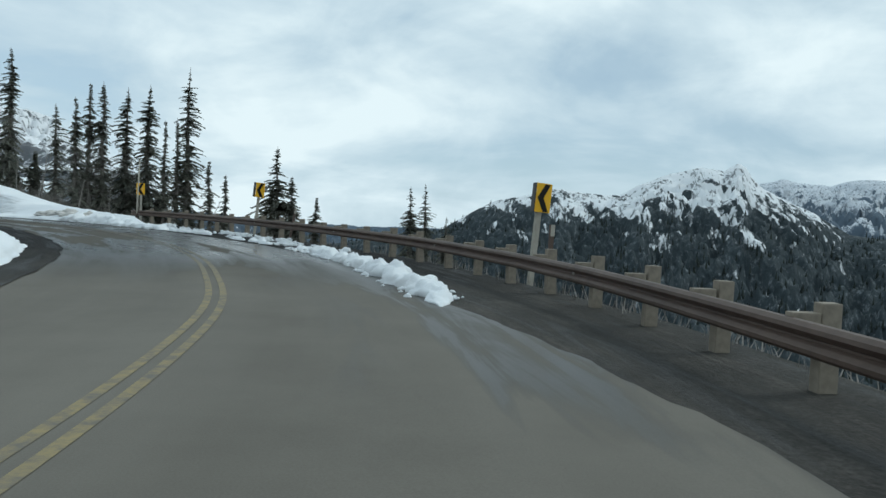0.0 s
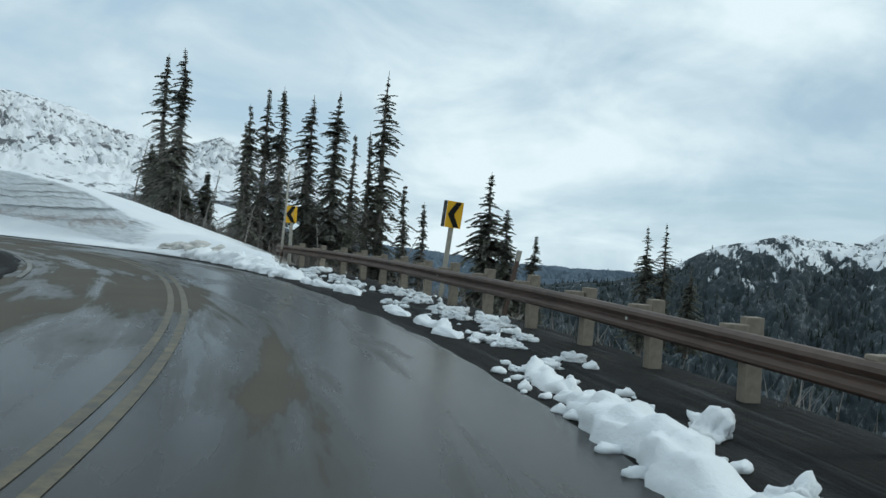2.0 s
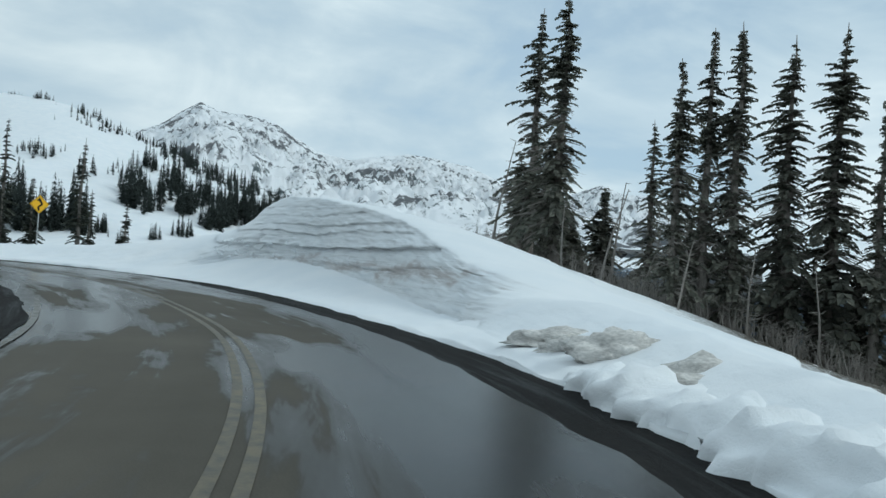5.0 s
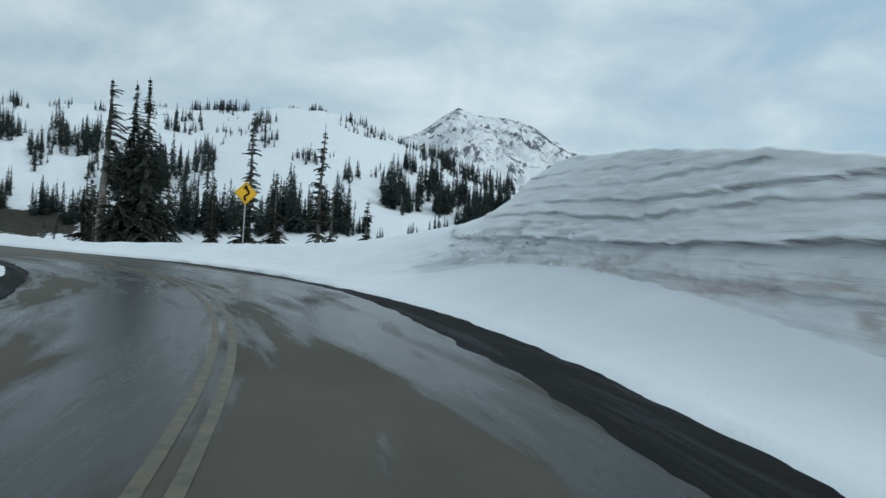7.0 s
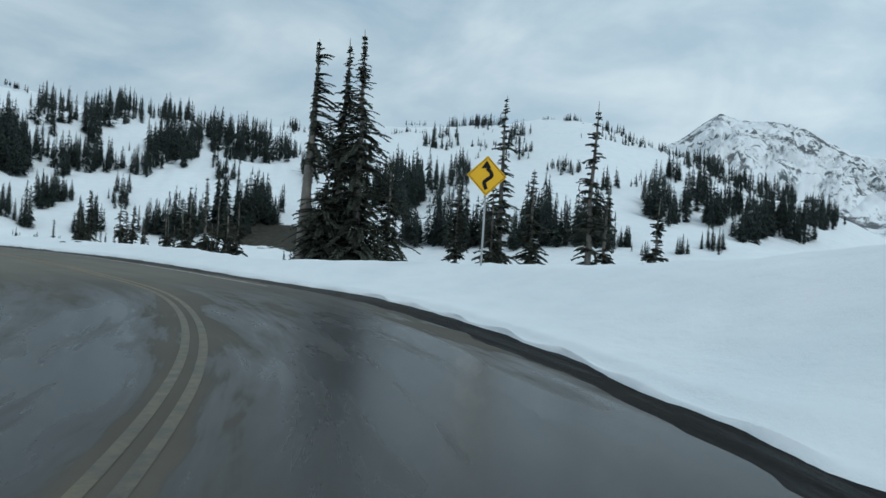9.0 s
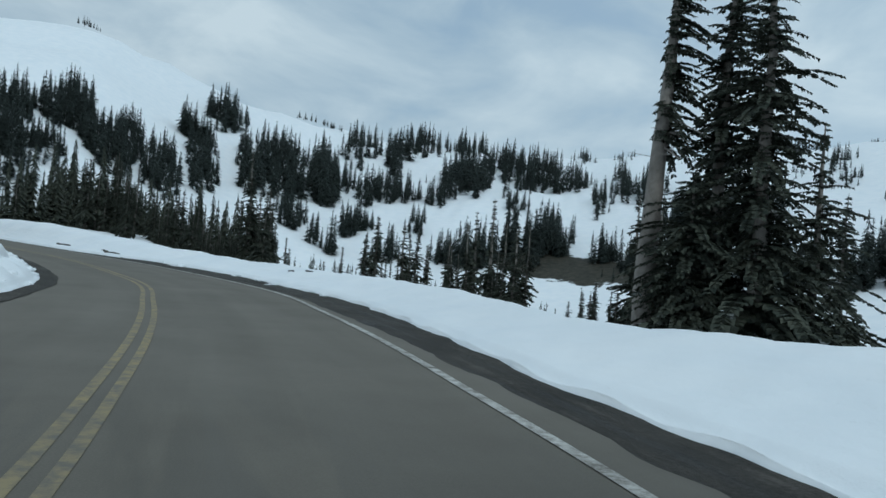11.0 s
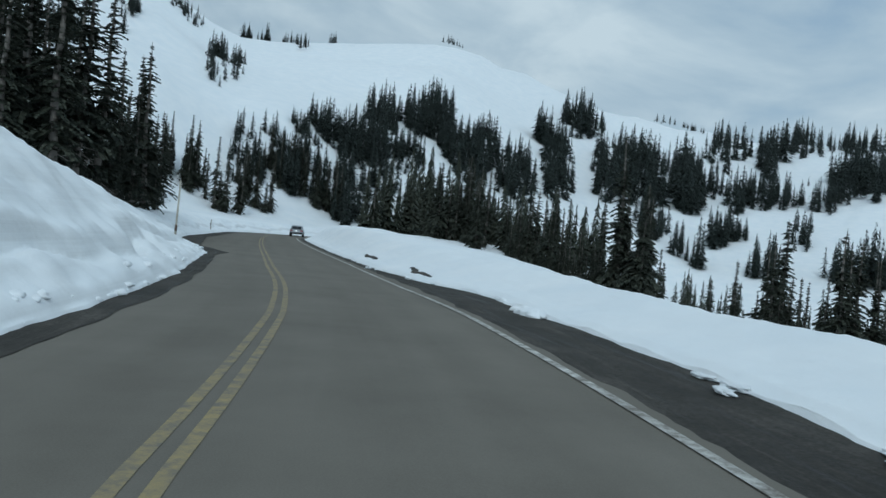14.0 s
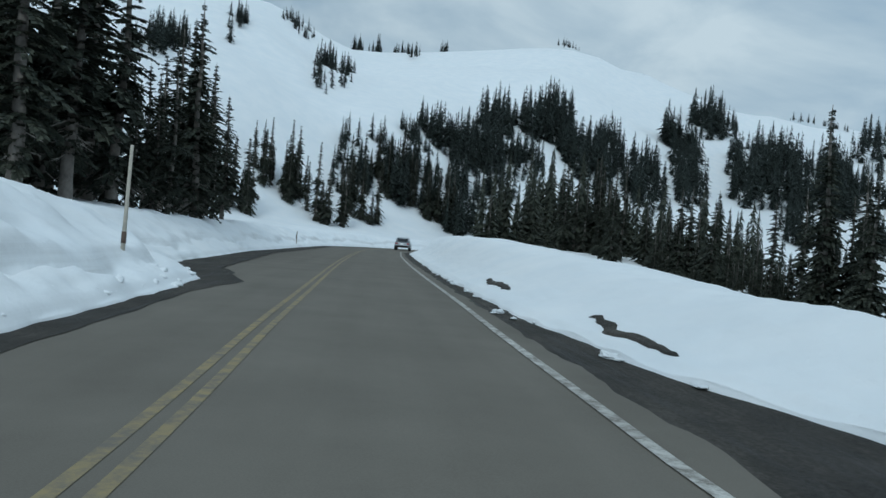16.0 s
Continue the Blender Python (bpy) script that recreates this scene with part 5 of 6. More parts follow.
RIGHT_GROVES = [(49.4, 220, 3.2, 20.1, 13, 11.2), (49.0, 250, 3.6, 16.0, 15, 11.0), (47.7, 258, 3.6, 12.9, 14, 10.9), (46.8, 273, 3.8, 33.8, 14, 10.4), (46.5, 310, 2.9, 17.6, 10, 9.5), (46.0, 319, 2.1, 8.8, 6, 6.4), (50.2, 185, 2.2, 3.1, 7, 5.8), (51.7, 171, 1.5, 2.1, 4, 4.6), (54.2, 165, 1.5, 2.0, 3, 3.6), (56.3, 228, 2.1, 4.1, 4, 13.0)]
LOW_GROVES = [(106.4, 239, 2.1, 5.8, 5, 8.6), (105.1, 234, 1.5, 3.4, 3, 12.0), (103.6, 260, 3.8, 10.1, 8, 11.4), (100.9, 230, 3.8, 4.4, 9, 10.4), (98.8, 273, 4.1, 15.2, 7, 8.2), (96.4, 230, 2.7, 5.4, 6, 10.7), (94.4, 224, 2.1, 4.2, 5, 14.0),
          (93.0, 232, 2.7, 5.3, 6, 12.7), (91.2, 238, 2.2, 8.3, 5, 16.9), (89.3, 227, 2.7, 4.1, 4, 7.2), (88.5, 266, 7.3, 17.5, 16, 12.5), (106.3, 313, 3.3, 24.1, 12, 15.3), (99.1, 327, 4.8, 10.8, 5, 9.6), (76.0, 286, 6.8, 22.0, 12, 13.5)]


def off_road(x, y, gap=8.0):
    return float(np.min((LINE[:, 0] - x) ** 2 + (LINE[:, 1] - y) ** 2)) > gap * gap


def scatter(groves, rng, more=1.0, taller=1.0, wide=1.3):
    """Places and heights of the trees of each grove: the tallest stand inside, the lowest at its rim."""
    pts, hs = [], []
    for az, r, wid, dep, n, h in groves:
        cx, cy = polar(az, r)
        ax = math.radians(az)
        for _ in range(max(1, int(n * more + 0.5))):
            a, q = rng.uniform(0, 2 * math.pi), rng.random() ** 0.55
            u, v = q * math.cos(a) * wid * wide, q * math.sin(a) * dep * 1.15
            px, py = cx + u * math.cos(ax) - v * math.sin(ax), cy + u * math.sin(ax) + v * math.cos(ax)
            if r > 200 or off_road(px, py):
                pts.append((px, py))
                hs.append(h * taller * rng.uniform(0.45, 1.08) * (1 - 0.2 * q))
    return pts, hs


def grow_hills():
    rng = random.Random(5)
    for groves, label in ((D_GROVES + HIGH_GROVES, "dense groves of dark firs on the steep snowy slope"), (C_GROVES + FAR_GROVES + BASIN_GROVES + LOW_GROVES + RIGHT_GROVES, "groves of dark firs across the far snowy hill"),
                          (SLOPE_GROVES + LOWER_GROVES + FOOT_GROVES, "scattered dark firs on the open snow slope")):
        pts, hs = scatter(groves, rng, 2.4, 1.28)
        forest("hillside_firs", pts, label, 6, hs)
    tries = [(rng.uniform(46, 142), rng.uniform(170, 500)) for _ in range(1300)]
    spots = np.array([polar(az, r) for az, r in tries])
    keep = fbm(spots[:, 0], spots[:, 1], 70, 3, 21) > 0.40
    loose = [tuple(p) for (az, r), p, k in zip(tries, spots, keep) if k and not (az > 108 and r > 250)]
    forest("young_firs", loose, "single small firs dotted over open snow", 8, [rng.uniform(1.5, 5) for _ in loose])


grow_hills()


def valley_firs():
    """The taller firs beside and below the road, seen one by one."""
    rng = random.Random(77)
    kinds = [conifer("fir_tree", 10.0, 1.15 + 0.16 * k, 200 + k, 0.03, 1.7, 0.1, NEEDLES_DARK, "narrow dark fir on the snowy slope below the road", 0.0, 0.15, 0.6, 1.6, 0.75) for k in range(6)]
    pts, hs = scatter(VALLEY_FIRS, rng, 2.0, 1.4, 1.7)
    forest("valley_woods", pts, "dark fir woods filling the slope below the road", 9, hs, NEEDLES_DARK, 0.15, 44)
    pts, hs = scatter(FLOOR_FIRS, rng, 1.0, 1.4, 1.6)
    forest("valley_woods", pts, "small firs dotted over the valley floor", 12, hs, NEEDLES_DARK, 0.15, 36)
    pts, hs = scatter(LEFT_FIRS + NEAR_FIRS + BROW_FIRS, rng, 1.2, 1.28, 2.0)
    zs = height([p[0] for p in pts], [p[1] for p in pts])
    for k, ((x, y), z, h) in enumerate(zip(pts, zs, hs)):
        m = pose(x, y, z - 0.3, 0, 0, rng.uniform(0, 360)) @ Matrix.Diagonal((h / 10.5, h / 10.5, h / 10, 1))
        t = kinds[k] if k < 6 else copy_thing(kinds[k % 6], m)
        t.matrix_basis = m
        t["group"] = "firs on the valley side"


valley_firs()


def firs_left_of_road():
    rng = random.Random(91)
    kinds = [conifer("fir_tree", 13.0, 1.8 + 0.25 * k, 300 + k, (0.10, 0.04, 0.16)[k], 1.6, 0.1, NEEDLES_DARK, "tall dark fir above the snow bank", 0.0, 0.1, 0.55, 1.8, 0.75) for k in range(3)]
    spec = [(-102.8, -1.8, 14.0, 0), (-105.6, -7.2, 14.0, 1), (-105.4, -4.0, 13.5, 2), (-109.0, -10.1, 14.0, 0), (-108.6, -7.0, 13.0, 1), (-112.1, -10.8, 7.6, 2), (-112.1, -8.5, 8.4, 0), (-115.8, -12.2, 12.4, 1), (-120.8, -17.2, 8.5, 2),
            (-109.3, -16.5, 15.0, 1), (-111.8, -17.6, 14.0, 2), (-115.1, -18.3, 8.4, 0), (-120.0, -21.3, 13.0, 1), (-105.9, -11.4, 14.0, 2), (-102.5, -4.1, 13.0, 0), (-103.1, -8.1, 13.0, 1), (-125.3, -26.3, 12.0, 2),
            (-100.6, -2.6, 12.0, 0), (-100.9, -6.6, 12.0, 1), (-114.3, -27.4, 15.0, 2), (-118.3, -27.8, 9.4, 0), (-123.2, -29.8, 11.0, 1), (-109.1, -22.9, 15.0, 2),
            (-119.1, -18.3, 11.0, 1), (-109.8, -7.5, 6.0, 2), (-118.1, -14.2, 5.0, 0), (-131.7, -37.6, 12.0, 2)]
    more = random.Random(92)
    spec += [(x + more.uniform(-1, 2.5), y - more.uniform(0.5, 3.5), h * more.uniform(0.7, 1.0), (kind + 1) % 3) for x, y, h, kind in spec[:24]]
    spec += [(-83, 4, 14, 1), (-79, 9, 13, 2), (-86, 2.5, 14, 2), (-88.5, 7.5, 12, 2)]
    for k, (x, y, h, kind) in enumerate(spec):
        z = float(height([x], [y])[0])
        m = pose(x, y, z - 0.4, 0, 0, rng.uniform(0, 360)) @ Matrix.Diagonal((h / 13, h / 13, h / 13, 1))
        first = kinds[kind].location.length == 0
        t = kinds[kind] if first else copy_thing(kinds[kind], m)
        t.matrix_basis = m
        t["group"] = "firs above the inner bank"


firs_left_of_road()


# ---- guard rail ----
RAIL = [(3.5, -14), (3.5, -5), (3.2, 2), (2.85, 6.0), (2.4, 9.5), (1.92, 12.1), (1.05, 15.3), (-0.75, 20.2), (-3.55, 25.5), (-5.25, 28.3), (-7.25, 31.2), (-9.1, 34), (-12.3, 38.2), (-16.5, 42.4)]
RL, RS = spline(RAIL, 0.25)
RT = np.gradient(RL, axis=0)
RT /= np.linalg.norm(RT, axis=1)[:, None]


def rail_at(s, off=0.0):
    x, y = np.interp(s, RS, RL[:, 0]), np.interp(s, RS, RL[:, 1])
    tx, ty = np.interp(s, RS, RT[:, 0]), np.interp(s, RS, RT[:, 1])
    return x + off * ty, y - off * tx, math.degrees(math.atan2(ty, tx))


def rail_height(y):
    return float(np.interp(y, [4, 13, 31], [0.46, 0.49, 0.57]))


def guard_rail():
    root = new("guard_rail")
    tagged(root, "rusty brown steel guard rail on timber posts", "guard rail")
    prof = [(0.00, 0.155), (-0.035, 0.150), (-0.075, 0.115), (-0.080, 0.075), (-0.045, 0.035), (-0.010, 0.010), (-0.010, -0.010), (-0.045, -0.035), (-0.080, -0.075), (-0.075, -0.115), (-0.035, -0.150), (0.0, -0.155)]
    back = [(d + 0.012, z) for d, z in prof[::-1]]
    ring = prof + back
    bm = bmesh.new()
    loops = []
    for s in np.arange(0, RS[-1] + 0.01, 0.5):
        loop = []
        for d, z in ring:
            x, y, _ = rail_at(s, d)
            loop.append(bm.verts.new((x, y, rail_height(y) + 0.87 * z)))
        loops.append(loop)
    for a, b in zip(loops, loops[1:]):
        for j in range(len(ring)):
            k = (j + 1) % len(ring)
            bm.faces.new((a[j], a[k], b[k], b[j]))
    bm.faces.new(loops[0]), bm.faces.new(loops[-1][::-1])
    bmesh.ops.recalc_face_normals(bm, faces=bm.faces)
    part("beam", bm, RUST, root, "corrugated brown steel beam")
    post = box_bm(0.14, 0.17, 1.9, None, 0.012)
    me = bpy.data.meshes.new("post")
    post.to_mesh(me), post.free()
    me.materials.append(WOOD)
    blk = box_bm(0.13, 0.24, 0.31, None, 0.01)
    mb = bpy.data.meshes.new("block")
    blk.to_mesh(mb), blk.free()
    mb.materials.append(WOOD)
    refl = box_bm(0.05, 0.02, 0.07, None, 0.004)
    mr = bpy.data.meshes.new("reflector")
    refl.to_mesh(mr), refl.free()
    mr.materials.append(WHITE_LINE)
    rng = random.Random(3)
    for i, s in enumerate(np.arange(0.40, RS[-1], 1.82)):
        x, y, a = rail_at(s, 0.34)
        p = new("post", me)
        p.parent = root
        p.matrix_basis = pose(x, y, rail_height(y) - 0.70 + rng.uniform(-0.03, 0.03), rng.uniform(-1.5, 1.5), rng.uniform(-1.5, 1.5), a + rng.uniform(-4, 4))
        x, y, a = rail_at(s, 0.13)
        b = new("block", mb)
        b.parent = root
        b.matrix_basis = pose(x, y, rail_height(y) + 0.015, 0, 0, a)
        if i % 4 == 2:
            x, y, a = rail_at(s, -0.02)
            q = new("reflector", mr)
            q.parent = root
            q.matrix_basis = pose(x, y, rail_height(y), 0, 0, a)


guard_rail()


# ---- signs ----
def chevron_sign(x, y, z_mid, lean, face, back=None, w=0.46, h=0.61):
    """A yellow plate with a black arrowhead that points left, on a leaning post; face, back: the turns of the two plates."""
    root = new("chevron_sign")
    root.matrix_basis = pose(x, y, 0, 0, lean, 0)
    part("post", box_bm(0.11, 0.11, z_mid + 1.3, pose(0.06 if back is not None else 0, 0.21 if back is not None else 0.09, (z_mid + 0.25 - 1.05) / 2, 0, 0, 20), 0.008), PALE_POST, root, "pale square timber post")
    place = pose(-0.05, 0, z_mid, 0, 0, face) @ pose(w / 2, 0, 0) if back is not None else pose(0, 0, z_mid, 0, 0, face)
    part("plate", box_bm(w, 0.012, h, place, 0.004), SIGN_YELLOW, root, "yellow plate")
    if back is not None:
        part("back_plate", box_bm(w * 0.8, 0.012, h, pose(-0.06, 0, z_mid, 0, 0, back) @ pose(-w * 0.4, 0, 0), 0.004), SIGN_BLACK, root, "black back of a second plate")
    bm = bmesh.new()
    pts = [(0.02, 0.37), (0.23, 0.37), (-0.01, 0.0), (0.23, -0.37), (0.02, -0.37), (-0.25, 0.0)]
    front = [bm.verts.new((px * w / 0.61, -0.012, pz * h / 0.76 * 0.98)) for px, pz in pts]
    f = bm.faces.new(front)
    g = bmesh.ops.extrude_face_region(bm, geom=[f])
    bmesh.ops.translate(bm, vec=(0, 0.004, 0), verts=[v for v in g["geom"] if isinstance(v, bmesh.types.BMVert)])
    bmesh.ops.recalc_face_normals(bm, faces=bm.faces)
    bmesh.ops.transform(bm, matrix=place, verts=bm.verts)
    part("arrow", bm, SIGN_BLACK, root, "black arrowhead")
    return tagged(root, "yellow chevron sign on a pale post behind the guard rail", "road sign", "chevron signs")


chevron_sign(1.85, 16.65, 1.70, 4, 40, -85)
chevron_sign(-8.0, 33.6, 1.90, 5, 36, -62, 0.40)
chevron_sign(-16.0, 42.3, 1.82, 0, 48)


def snow_pole(x, y, h, lean=0.0, yaw=0.0):
    root = new("snow_pole")
    root.matrix_basis = pose(x, y, float(height([x], [y])[0]) - 0.3, 0, lean, yaw)
    bm = bmesh.new()
    bmesh.ops.create_cone(bm, cap_ends=True, segments=10, radius1=0.045, radius2=0.03, depth=h, matrix=pose(0, 0, h / 2))
    part("shaft", bm, PALE_POST, root, "white weathered pole", True)
    bm = bmesh.new()
    bmesh.ops.create_cone(bm, cap_ends=True, segments=10, radius1=0.050, radius2=0.048, depth=0.22, matrix=pose(0, 0, 0.75))
    part("band", bm, RUST, root, "faded red band", True)
    return tagged(root, "tall white snow marker pole beside the road", "marker pole", "snow poles")


def delineator(x, y, top, lean):
    """A brown channel post with a pale plate at its head."""
    root = new("delineator_post")
    root.matrix_basis = pose(x, y, 0, 0, lean, 30)
    bm = box_bm(0.075, 0.012, top + 1.0, pose(0, 0, (top - 1.0) / 2), 0.003)
    box_bm(0.012, 0.04, top + 1.0, pose(-0.032, 0.025, (top - 1.0) / 2), 0.003, bm)
    box_bm(0.012, 0.04, top + 1.0, pose(0.032, 0.025, (top - 1.0) / 2), 0.003, bm)
    part("post", bm, RUST, root, "rusty brown channel post")
    part("reflector", box_bm(0.085, 0.008, 0.20, pose(0, -0.012, top - 0.10), 0.003), PALE_POST, root, "pale weathered plate")
    return tagged(root, "short brown delineator post behind the guard rail", "marker post", "delineator posts")


delineator(1.88, 13.75, 1.17, 1)
delineator(-5.72, 30.05, 1.21, 10)
snow_pole(-15.9, 41.5, 3.6, 2)
snow_pole(-99.8, 11.7, 2.95 - float(height([-99.8], [11.7])[0]), -1)


def winding_sign(x, y, yaw):
    root = new("winding_road_sign")
    z0 = float(height([x], [y])[0])
    root.matrix_basis = pose(x, y, 0, 0, 0.5, yaw)
    zc = 3.22
    part("post", box_bm(0.05, 0.05, zc + 0.35 - z0 + 0.6, pose(0, 0.035, (zc + 0.35 + z0 - 0.6) / 2), 0.004), GALV, root, "grey metal post")
    part("plate", box_bm(0.76, 0.008, 0.76, pose(0, 0, zc, 0, 45, 0), 0.003), SIGN_YELLOW, root, "yellow diamond plate")
    bm = bmesh.new()
    path = [(0.0, -0.36), (-0.04, -0.26), (-0.062, -0.17), (0.03, -0.085), (0.125, 0.0), (0.095, 0.11), (-0.01, 0.20)]
    q, _ = spline(path, 0.02)
    t = np.gradient(q, axis=0)
    t /= np.linalg.norm(t, axis=1)[:, None]
    prev = None
    for (px, pz), (tx, tz) in zip(q, t):
        a = bm.verts.new((px - tz * 0.05, -0.009, zc + pz + tx * 0.05))
        b = bm.verts.new((px + tz * 0.05, -0.009, zc + pz - tx * 0.05))
        if prev:
            bm.faces.new((prev[0], prev[1], b, a))
        prev = (a, b)
    hx, hz = q[-1]
    head = [bm.verts.new((hx + dx, -0.009, zc + hz + dz)) for dx, dz in ((-0.15, -0.01), (0.12, 0.01), (-0.01, 0.21))]
    bm.faces.new(head)
    bmesh.ops.recalc_face_normals(bm, faces=bm.faces)
    bmesh.ops.solidify(bm, geom=bm.faces[:], thickness=0.004)
    part("arrow", bm, SIGN_BLACK, root, "black winding arrow")
    rim = bmesh.new()
    for k in range(4):
        box_bm(0.70, 0.004, 0.014, pose(0, -0.006, zc, 0, 45 + 90 * k, 0) @ pose(0, 0, 0.345), 0, rim)
    part("border", rim, SIGN_BLACK, root, "thin black border")
    return tagged(root, "yellow diamond winding road sign on a metal post", "road sign")


winding_sign(-63.65, 52.8, 84)


# ---- snow heaps, lumps and small roadside things ----
def lump_mesh(name, seed, mat, rough=0.35, sub=3):
    bm = bmesh.new()
    bmesh.ops.create_icosphere(bm, subdivisions=sub, radius=1.0)
    off = Vector((seed * 3.7, seed * 1.3, seed * 2.1))
    for v in bm.verts:
        n = noise.noise(v.co * 1.3 + off) * rough + noise.noise(v.co * 3.1 + off) * rough * 0.5 + noise.noise(v.co * 7.0 + off) * rough * 0.28 + noise.noise(v.co * 15.0 + off) * rough * 0.16
        v.co *= 1 + n
        if v.co.z < -0.25:
            v.co.z = -0.25 + (v.co.z + 0.25) * 0.2
    me = bpy.data.meshes.new(name)
    bm.to_mesh(me), bm.free()
    me.materials.append(mat)
    me.shade_smooth()
    return me


CHUNKS = [lump_mesh("snow_chunk", 1 + k, SNOW, 0.75, 4) for k in range(7)]


def chunk(x, y, sx, sy, sz, yaw, k, z0=0.0):
    ob = new("snow_chunk", CHUNKS[k % 7])
    ob.matrix_basis = pose(x, y, z0 + sz * 0.12, 0, 0, yaw) @ Matrix.Diagonal((sx, sy, sz, 1))
    return tagged(ob, "broken lump of white snow on dark gravel", "snow chunk", "snow chunks along the shoulder")


CRUMBS = [lump_mesh("snow_crumb", 31 + k, SNOW, 0.6, 2) for k in range(4)]


def crumbs_joined(places, label):
    """Many small crumbs of snow in one mesh: x, y, z, size, turn."""
    V, F, off = [], [], 0
    for k, (x, y, z, q, a) in enumerate(places):
        me = CRUMBS[k % 4]
        co = np.empty(len(me.vertices) * 3)
        me.vertices.foreach_get("co", co)
        co = co.reshape(-1, 3)
        c, n = math.cos(a), math.sin(a)
        V.append(np.stack([(co[:, 0] * 1.3 * c - co[:, 1] * n) * q + x, (co[:, 0] * 1.3 * n + co[:, 1] * c) * q + y, co[:, 2] * q * 0.75 + z + q * 0.1], 1))
        F += [tuple(i + off for i in f.vertices) for f in me.polygons]
        off += len(co)
    return tagged(mesh_object("snow_crumbs", np.concatenate(V), F, SNOW), label, "snow crumbs", kind="stuff")


def chunk_field():
    rng = random.Random(14)
    k = 0
    bits = []
    spots = [(79.2, 5.0), (77.1, 4.95), (75.7, 5.0), (73.6, 4.9), (74.3, 5.6), (71.6, 4.85), (69.6, 4.65), (70.1, 5.2), (68.8, 4.75), (68.2, 4.9), (67.3, 4.7), (66.0, 4.25), (66.5, 4.9), (71.2, 4.25), (80.4, 5.0), (79.8, 5.3),
             (78.1, 4.7), (80.8, 6.1), (77.1, 4.15), (76.0, 4.9), (73.2, 5.3), (65.0, 4.7), (78.3, 5.6), (81.5, 5.2), (82.6, 5.7), (72.5, 5.4), (74.8, 4.5), (64.3, 3.9)]
    for s, d in spots:
        x, y, _ = on_road(s, d)
        a, turn = rng.uniform(0.15, 0.32), rng.uniform(0, 6.28)
        for _ in range(rng.randint(4, 8)):
            u, v = rng.gauss(0, 0.55) * a * 1.3, rng.gauss(0, 0.36) * a
            r = a * rng.uniform(0.22, 0.55)
            chunk(x + u * math.cos(turn) - v * math.sin(turn), y + u * math.sin(turn) + v * math.cos(turn), r * rng.uniform(0.9, 1.5), r, r * rng.uniform(0.5, 0.85), rng.uniform(0, 360), k, -0.01)
            k += 1
        for _ in range(rng.randint(2, 5)):
            x, y, _ = on_road(s + rng.gauss(0, 0.55), d + rng.gauss(0, 0.32))
            q = rng.uniform(0.025, 0.085)
            bits.append((x, y, -0.01, q, rng.uniform(0, 6.28)))
    for s, d, q in ((61.7, 4.25, 0.17), (62.4, 4.1, 0.08), (60.3, 3.9, 0.16), (63.6, 3.6, 0.06), (58.2, 4.3, 0.04)):
        x, y, _ = on_road(s, d)
        chunk(x, y, q, q * 0.8, q * 0.8, 40 * k, k)
        k += 1
    for _ in range(70):
        s = rng.uniform(52, 64)
        x, y, _ = on_road(s, 3.2 + 0.045 * (s - 52) + rng.choice((-0.36, 0.36)) + rng.gauss(0, 0.07))
        q = rng.uniform(0.02, 0.07)
        bits.append((x, y, 0.0, q, rng.uniform(0, 6.28)))
    crumbs_joined(bits, "small crumbs of white snow scattered on dark gravel")


chunk_field()


def crumbs():
    """Crumbled snow lying on the banks, set on their surfaces."""
    rng = random.Random(67)
    bits = []
    banks = [o for o in scene.objects if o.name.startswith("snow_bank")]
    for bank, n, lo, hi, s0, s1, big in ((banks[0], 110, 0.85, 1.75, 106.5, 112.5, 0.10), (banks[1], 110, 0.05, 0.40, 138, 182, 0.10)):
        co = np.empty(len(bank.data.vertices) * 3)
        bank.data.vertices.foreach_get("co", co)
        co = co.reshape(-1, 3)
        co = co[(co[:, 2] > lo) & (co[:, 2] < hi)]
        st = road_coords(co[:, 0], co[:, 1])[0]
        co = co[(st > s0) & (st < s1)]
        for k in range(n):
            x, y, z = co[rng.randrange(len(co))]
            q = big * rng.uniform(0.25, 1.0) ** 1.6
            bits.append((float(x), float(y), float(z) - 0.02, q, rng.uniform(0, 6.28)))
    crumbs_joined(bits, "crumbs of old snow lying on the ploughed banks")


crumbs()


def snow_ridge(s0, s1, d0, d1, wid, hgt, seed, label):
    """A lumpy windrow of ploughed snow with ragged sides and tapering ends."""
    n, m = max(12, int((s1 - s0) / 0.07)), 15
    ss = np.linspace(s0, s1, n)
    P = []
    for i, s in enumerate(ss):
        t = i / (n - 1)
        taper = min(1, 8 * t, 8 * (1 - t)) ** 0.6 if 0 < t < 1 else 0.02
        wl = wid * taper * (1 + 0.45 * float(fbm(np.array([s]), np.array([0.0]), 1.6, 3, seed)[0]))
        hl = hgt * taper * (1 + 0.6 * float(fbm(np.array([s]), np.array([5.0]), 1.1, 3, seed + 1)[0]))
        mid = d0 + (d1 - d0) * t + 0.22 * float(fbm(np.array([s]), np.array([9.0]), 1.6, 4, seed + 2)[0])
        for j in range(m):
            a = math.pi * j / (m - 1)
            bump_ = 1 + 0.42 * float(fbm(np.array([s * 2.0]), np.array([a * 0.6]), 0.8, 4, seed + 3)[0])
            P.append(on_road(s, mid - math.cos(a) * wl * bump_, max(-0.02, math.sin(a) ** 0.8 * hl * bump_ - 0.02)))
    ob = mesh_object("snow_ridge", P, grid_faces(n, m)[:, ::-1], SNOW)
    return tagged(ob, label, "snow ridge")


